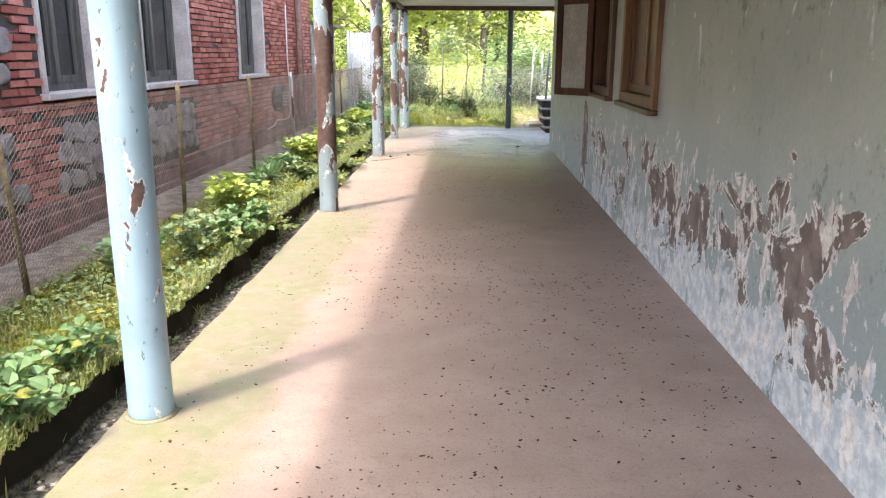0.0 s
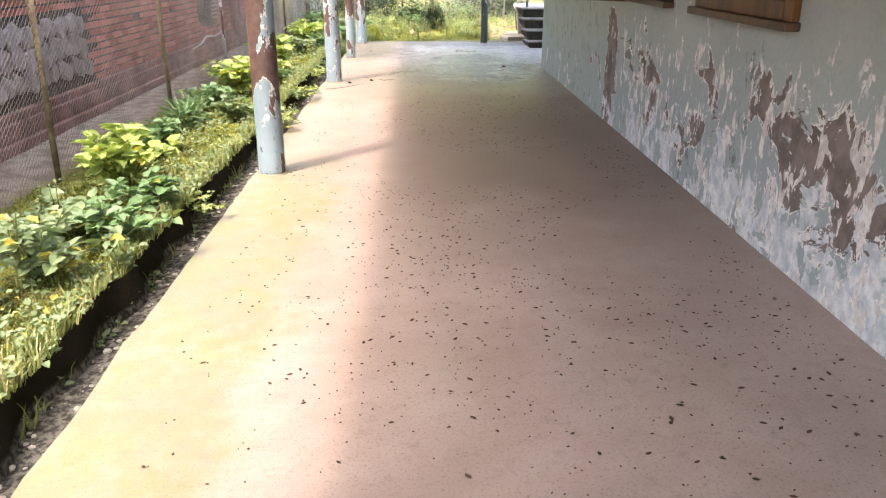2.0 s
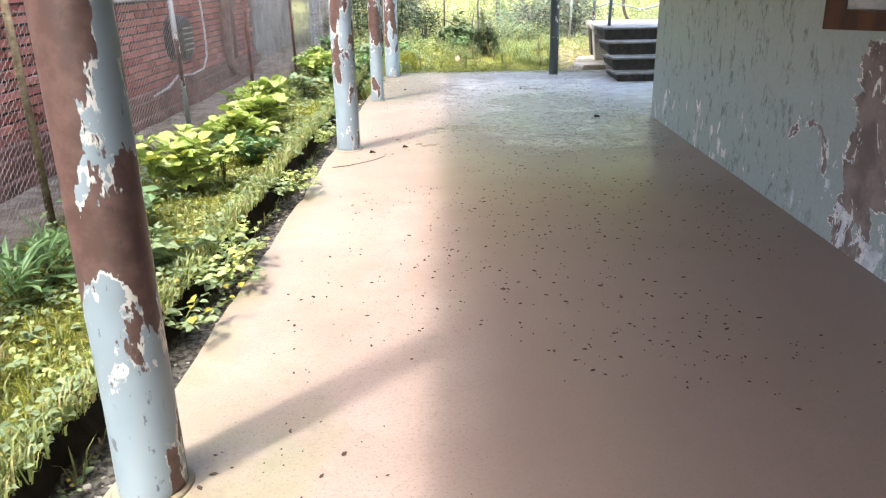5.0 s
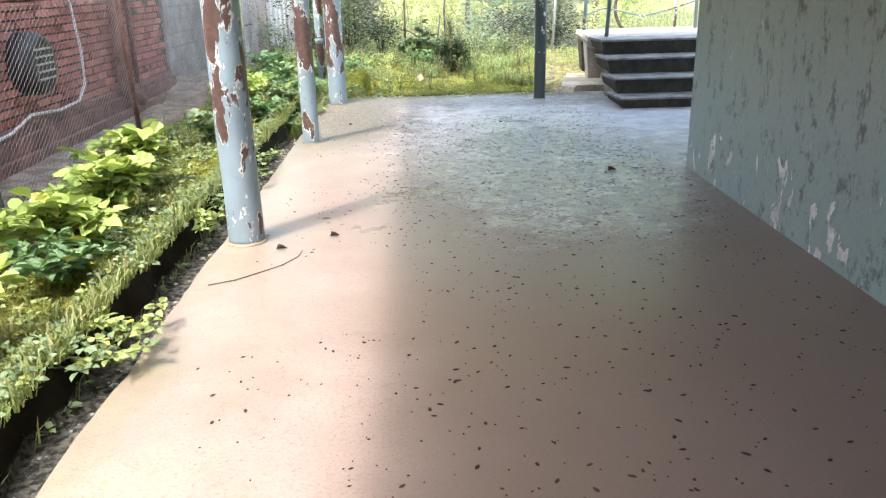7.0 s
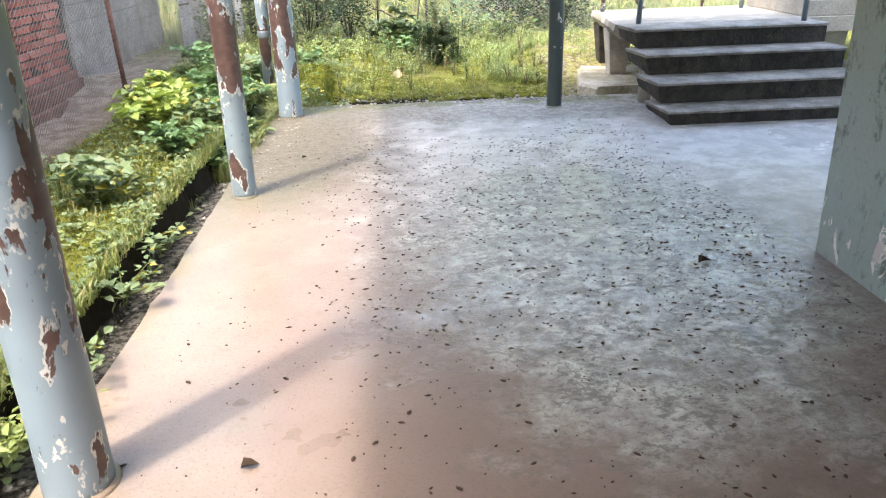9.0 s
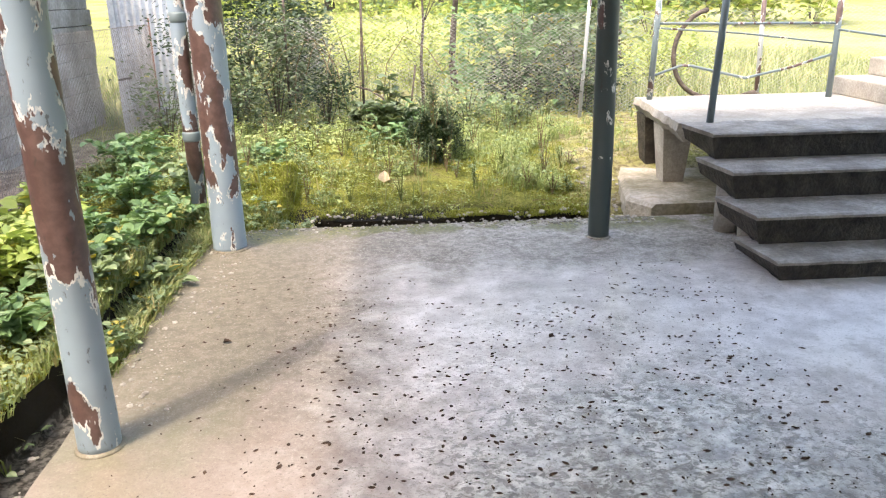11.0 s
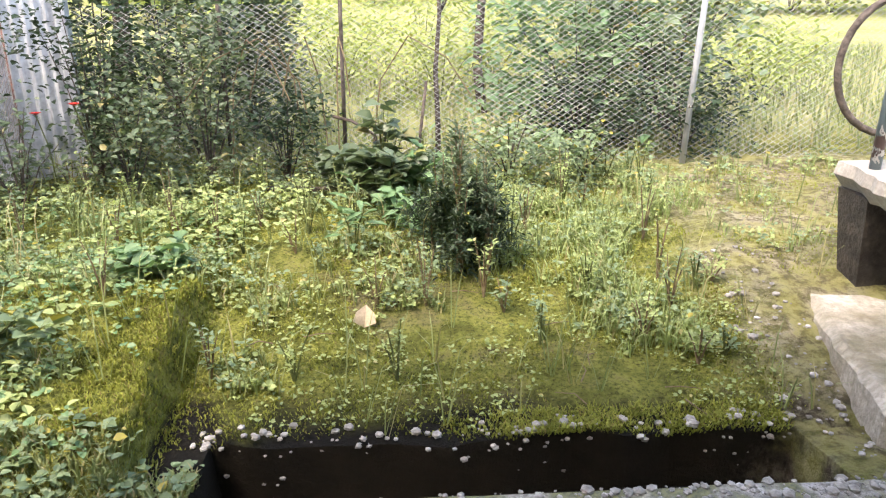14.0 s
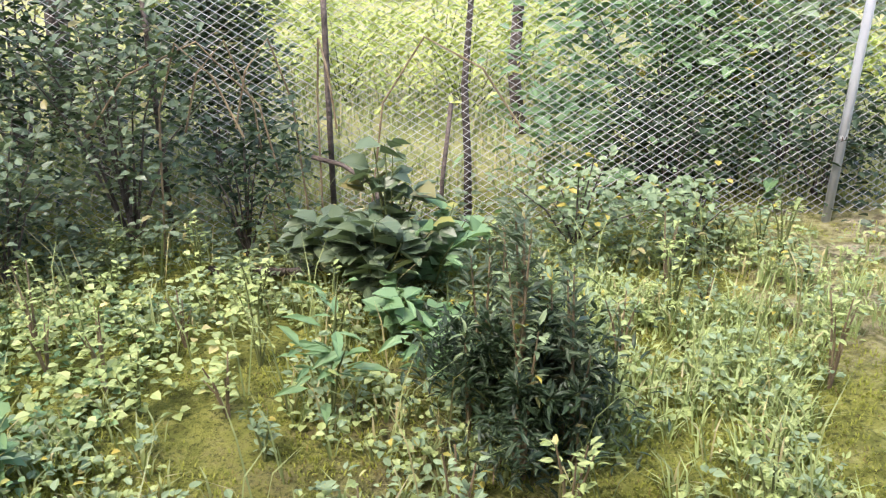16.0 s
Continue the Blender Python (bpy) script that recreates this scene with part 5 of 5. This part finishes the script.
# trees: tapered trunk, limbs and a ragged crown
def tree(x, y, h, r0, seed, leaves, size, mat, spread=0.42, bare=False, z0=None, lean=0.0, label="", crown_from=0.35):
    r = random.Random(seed)
    t = thing("tree", label, "tree", at=(x, y, (far_ground(x, y) if y > 25 else ground_z(x, y)) - 0.05 if z0 is None else z0))
    bm = bmesh.new()
    trunk = [Vector((lean * h * u + 0.03 * h * wob(u * 3, seed, 1.0), 0.03 * h * wob(u * 3, seed, 1.0, 4), h * u)) for u in [i / 7 for i in range(8)]]
    tube(bm, trunk, [r0 * (1 - 0.82 * i / 7) for i in range(8)], 9)
    part("trunk", bm, M_BARK, t)
    ends = []
    for i in range(9):
        u = crown_from + (1 - crown_from) * i / 9
        b = trunk[min(7, int(u * 7))]
        d = rand_dir(r, r.uniform(0.3, 0.9))
        l = h * spread * r.uniform(0.6, 1.0) * (1.15 - 0.6 * u)
        m = b + d * l * 0.5 + Vector((0, 0, 0.06 * h * r.random()))
        e = b + d * l
        part("limb", tube(bmesh.new(), [b, m, e], [r0 * 0.38, r0 * 0.22, r0 * 0.08], 6), M_BARK, t)
        ends += [m, e, m.lerp(e, 0.5)]
        if bare:
            for q in range(3):
                s = b.lerp(e, r.uniform(0.3, 0.9))
                part("twig", tube(bmesh.new(), [s, s + rand_dir(r, 0.6) * l * 0.3, s + rand_dir(r, 0.7) * l * 0.55], [r0 * 0.12, r0 * 0.08, r0 * 0.04], 5), M_BARK, t)
    if leaves:
        ends.append(trunk[-1])
        items = []
        for i in range(leaves):
            c = r.choice(ends)
            p = c + Vector((r.gauss(0, 1), r.gauss(0, 1), r.gauss(0, 0.8))) * h * 0.075
            d = rand_dir(r, r.uniform(-0.6, 0.5))
            l = size * r.uniform(0.6, 1.4)
            items.append((p, d, UP + rand_dir(r, 0) * 0.8, l, l * 0.65))
        link("crown", leaf_mesh("crown", items), mat, t)
    return t


tree(1.70, 24.0, 3.6, 0.055, 501, 300, 0.10, M_FAR, 0.4, True, label="thin grey tree with sparse leaves beyond the fence", crown_from=0.5)
tree(1.14, 21.75, 2.6, 0.022, 502, 120, 0.06, M_LEAF, 0.25, True, z0=0.12, label="slim sapling standing in the fence line", crown_from=0.5)
tree(-1.95, 24.2, 4.6, 0.10, 503, 160, 0.10, M_FAR, 0.38, True, lean=0.10, label="dark gnarled fruit tree with few leaves", crown_from=0.3)
tree(4.6, 26.0, 5.0, 0.09, 504, 900, 0.16, M_FAR, 0.4, label="young tree in the meadow")
protos = [tree(-6, 40, 7.0, 0.16, 510, 2600, 0.34, M_FAR, 0.42, label="broad leafy tree at the meadow's edge", crown_from=0.15), tree(2, 44, 9.0, 0.2, 511, 2800, 0.38, M_FAR, 0.36, label="tall leafy tree at the meadow's edge", crown_from=0.15), tree(8, 42, 5.5, 0.14, 512, 2400, 0.30, M_LEAF, 0.5, label="low dark leafy tree at the meadow's edge", crown_from=0.1)]
for p in protos:
    p["group"] = "trees at the meadow's edge"
r = random.Random(77)
for i in range(46):
    y = r.uniform(42, 92)
    x = r.uniform(-1, 1) * (8 + 0.42 * y)
    s = r.uniform(0.8, 1.5)
    p = r.choice(protos)
    p.scale = (1, 1, 1)
    c = copy_thing(p, pose(x, y, far_ground(x, y) - 0.1, 0, 0, r.uniform(0, 360)))
    c.scale = (s, s, s)
for i in range(14):
    x, y = r.uniform(-9, 12), r.uniform(31, 39)
    bush("meadow_bush", "dark green bush in the meadow", x, y, r.uniform(1.4, 2.6), r.uniform(2.0, 3.4), 800, 0.2, M_LEAF if i % 2 else M_FAR, 540 + i, 6, 0.6, 0.3, fill=0.8, z0=far_ground(x, y) - 0.05, stem_mat=M_BARK)

# ---- litter and pebbles ----
r = random.Random(5)
verts, faces = [], []
def husk(x, y, z, l, w, a):
    k = len(verts)
    c, s = math.cos(a), math.sin(a)
    for u, v, h in ((-1, 0, 0.001), (-0.3, -1, 0.002), (0.5, -0.8, 0.002), (1, 0, 0.003), (0.4, 0.9, 0.002), (-0.4, 0.8, 0.002), (0.05, 0, 0.006)):
        verts.append((x + (u * l * c - v * w * s), y + (u * l * s + v * w * c), z + h))
    faces.extend([(k + q, k + (q + 1) % 6, k + 6) for q in range(6)])
n = 0
while n < 4600:
    x, y = r.uniform(-0.2, 2.55), r.uniform(1.0, 17.2)
    dens = smooth(-0.2, 0.35, wob(x, y, 0.8, 91) + 0.22) * (1.0 if y < 9 or y > 13.5 else 0.7)
    if x < 0.4:
        dens *= 0.45
    if r.random() > dens:
        continue
    q = r.random()
    husk(x, y, 0.001, (0.004 + 0.0125 * q * q * q), (0.0025 + 0.006 * q * q * q), r.uniform(0, 6.3))
    n += 1
for i in range(650):
    q = r.random()
    husk(r.uniform(0.25, 2.6), r.uniform(13.6, 16.7), 0.001, 0.006 + 0.011 * q * q, 0.0035 + 0.006 * q * q, r.gauss(0.0, 0.9))
tagged(link("seed_litter", mesh_of("seed_litter", verts, faces), M_LITTER), "dark seed husks strewn over the floor", "litter", kind="stuff")
for i, (x, y, s) in enumerate([(2.11, 14.08, 0.035), (-0.07, 12.55, 0.03), (0.2, 12.75, 0.028), (0.0, 16.3, 0.02), (1.5, 16.2, 0.018)]):
    t = thing("dead_leaf", "curled dry brown leaf on the concrete", "leaf", at=(x, y, 0.004))
    link("blade", leaf_mesh("blade", [(Vector((-s, 0, 0)), Vector((1, 0.3, 0.15)).normalized(), UP, s * 2, s * 1.4)], 0.5), M_LITTER, t)
t = thing("dead_leaf", "pale dry leaf standing on the moss", "leaf", at=(0.70, 19.27, ground_z(0.70, 19.27)))
link("blade", leaf_mesh("blade", [(Vector((0, 0, 0)), Vector((0.1, 0.2, 0.9)).normalized(), Vector((0, -1, 0.3)), 0.10, 0.10)], 0.3), rough_mat("tan_leaf", (0.42, 0.33, 0.22), (0.56, 0.46, 0.33)), t)
PEB = []
for s in range(4):
    bm = bmesh.new()
    bmesh.ops.create_icosphere(bm, subdivisions=1, radius=1.0)
    for v in bm.verts:
        v.co = v.co * (1 + 0.35 * noise.noise(v.co * 1.5 + Vector((s * 5.0, 0, 0))))
        v.co.z *= 0.6
    PEB.append(([v.co.copy() for v in bm.verts], [[v.index for v in f.verts] for f in bm.faces]))
    bm.free()
verts, faces = [], []
def pebble(x, y, z, s):
    k = len(verts)
    vs, fs = r.choice(PEB)
    a = r.uniform(0, 6.3)
    m = Matrix.Rotation(a, 3, "Z")
    verts.extend([(x + s * (m @ v).x, y + s * (m @ v).y, z + s * v.z) for v in vs])
    faces.extend([tuple(k + q for q in f) for f in fs])
for i in range(700):
    y = r.uniform(1.5, 17.9)
    x = r.uniform(-0.6, -0.44)
    pebble(x, y, ground_z(x, y) + 0.002, 0.004 + 0.016 * r.random() ** 3)
for i in range(150):
    x = r.uniform(0.1, 2.5)
    y = r.choice((18.585 + abs(r.gauss(0, 0.04)), r.uniform(18.08, 18.16)))
    pebble(x, y, 0.004 if y < 18.2 else ground_z(x, 18.62) + 0.008, 0.005 + 0.017 * r.random() ** 2)
for i in range(60):
    x = r.uniform(0.2, 2.27)
    pebble(x, 18.575 + 0.05 * wob(x, 18.57, 4.5, 7.0), -0.09 - 0.16 * r.random() ** 2, 0.006 + 0.012 * r.random() ** 2)
for i in range(26):
    x = r.uniform(0.15, 2.3)
    pebble(x, r.uniform(18.6, 18.68), ground_z(x, 18.63) + 0.012, r.uniform(0.011, 0.022))
for i in range(120):
    x, y = r.uniform(2.3, 2.62), r.uniform(18.3, 19.8)
    pebble(x, y, ground_z(x, y) + 0.005, 0.005 + 0.018 * r.random() ** 3)
for i in range(220):
    x, y = r.uniform(-0.2, 2.6), 18.16 - abs(r.gauss(0, 0.09))
    pebble(x, y, 0.001, 0.003 + 0.012 * r.random() ** 3)
for i in range(260):
    x, y = r.uniform(-0.42, -0.1), r.uniform(15.6, 18.1)
    pebble(x - 0.1 * r.random() ** 2, y, 0.001, 0.003 + 0.014 * r.random() ** 3)
for i in range(240):
    x, y = 1.2 + 1.4 * r.random() ** 0.7, r.uniform(18.0, 18.16)
    pebble(x, y, 0.001, 0.004 + 0.018 * r.random() ** 3)
tagged(link("pebbles", mesh_of("pebbles", verts, faces), M_PEBBLE), "pale pebbles and grit in the drain", "stones", kind="stuff")
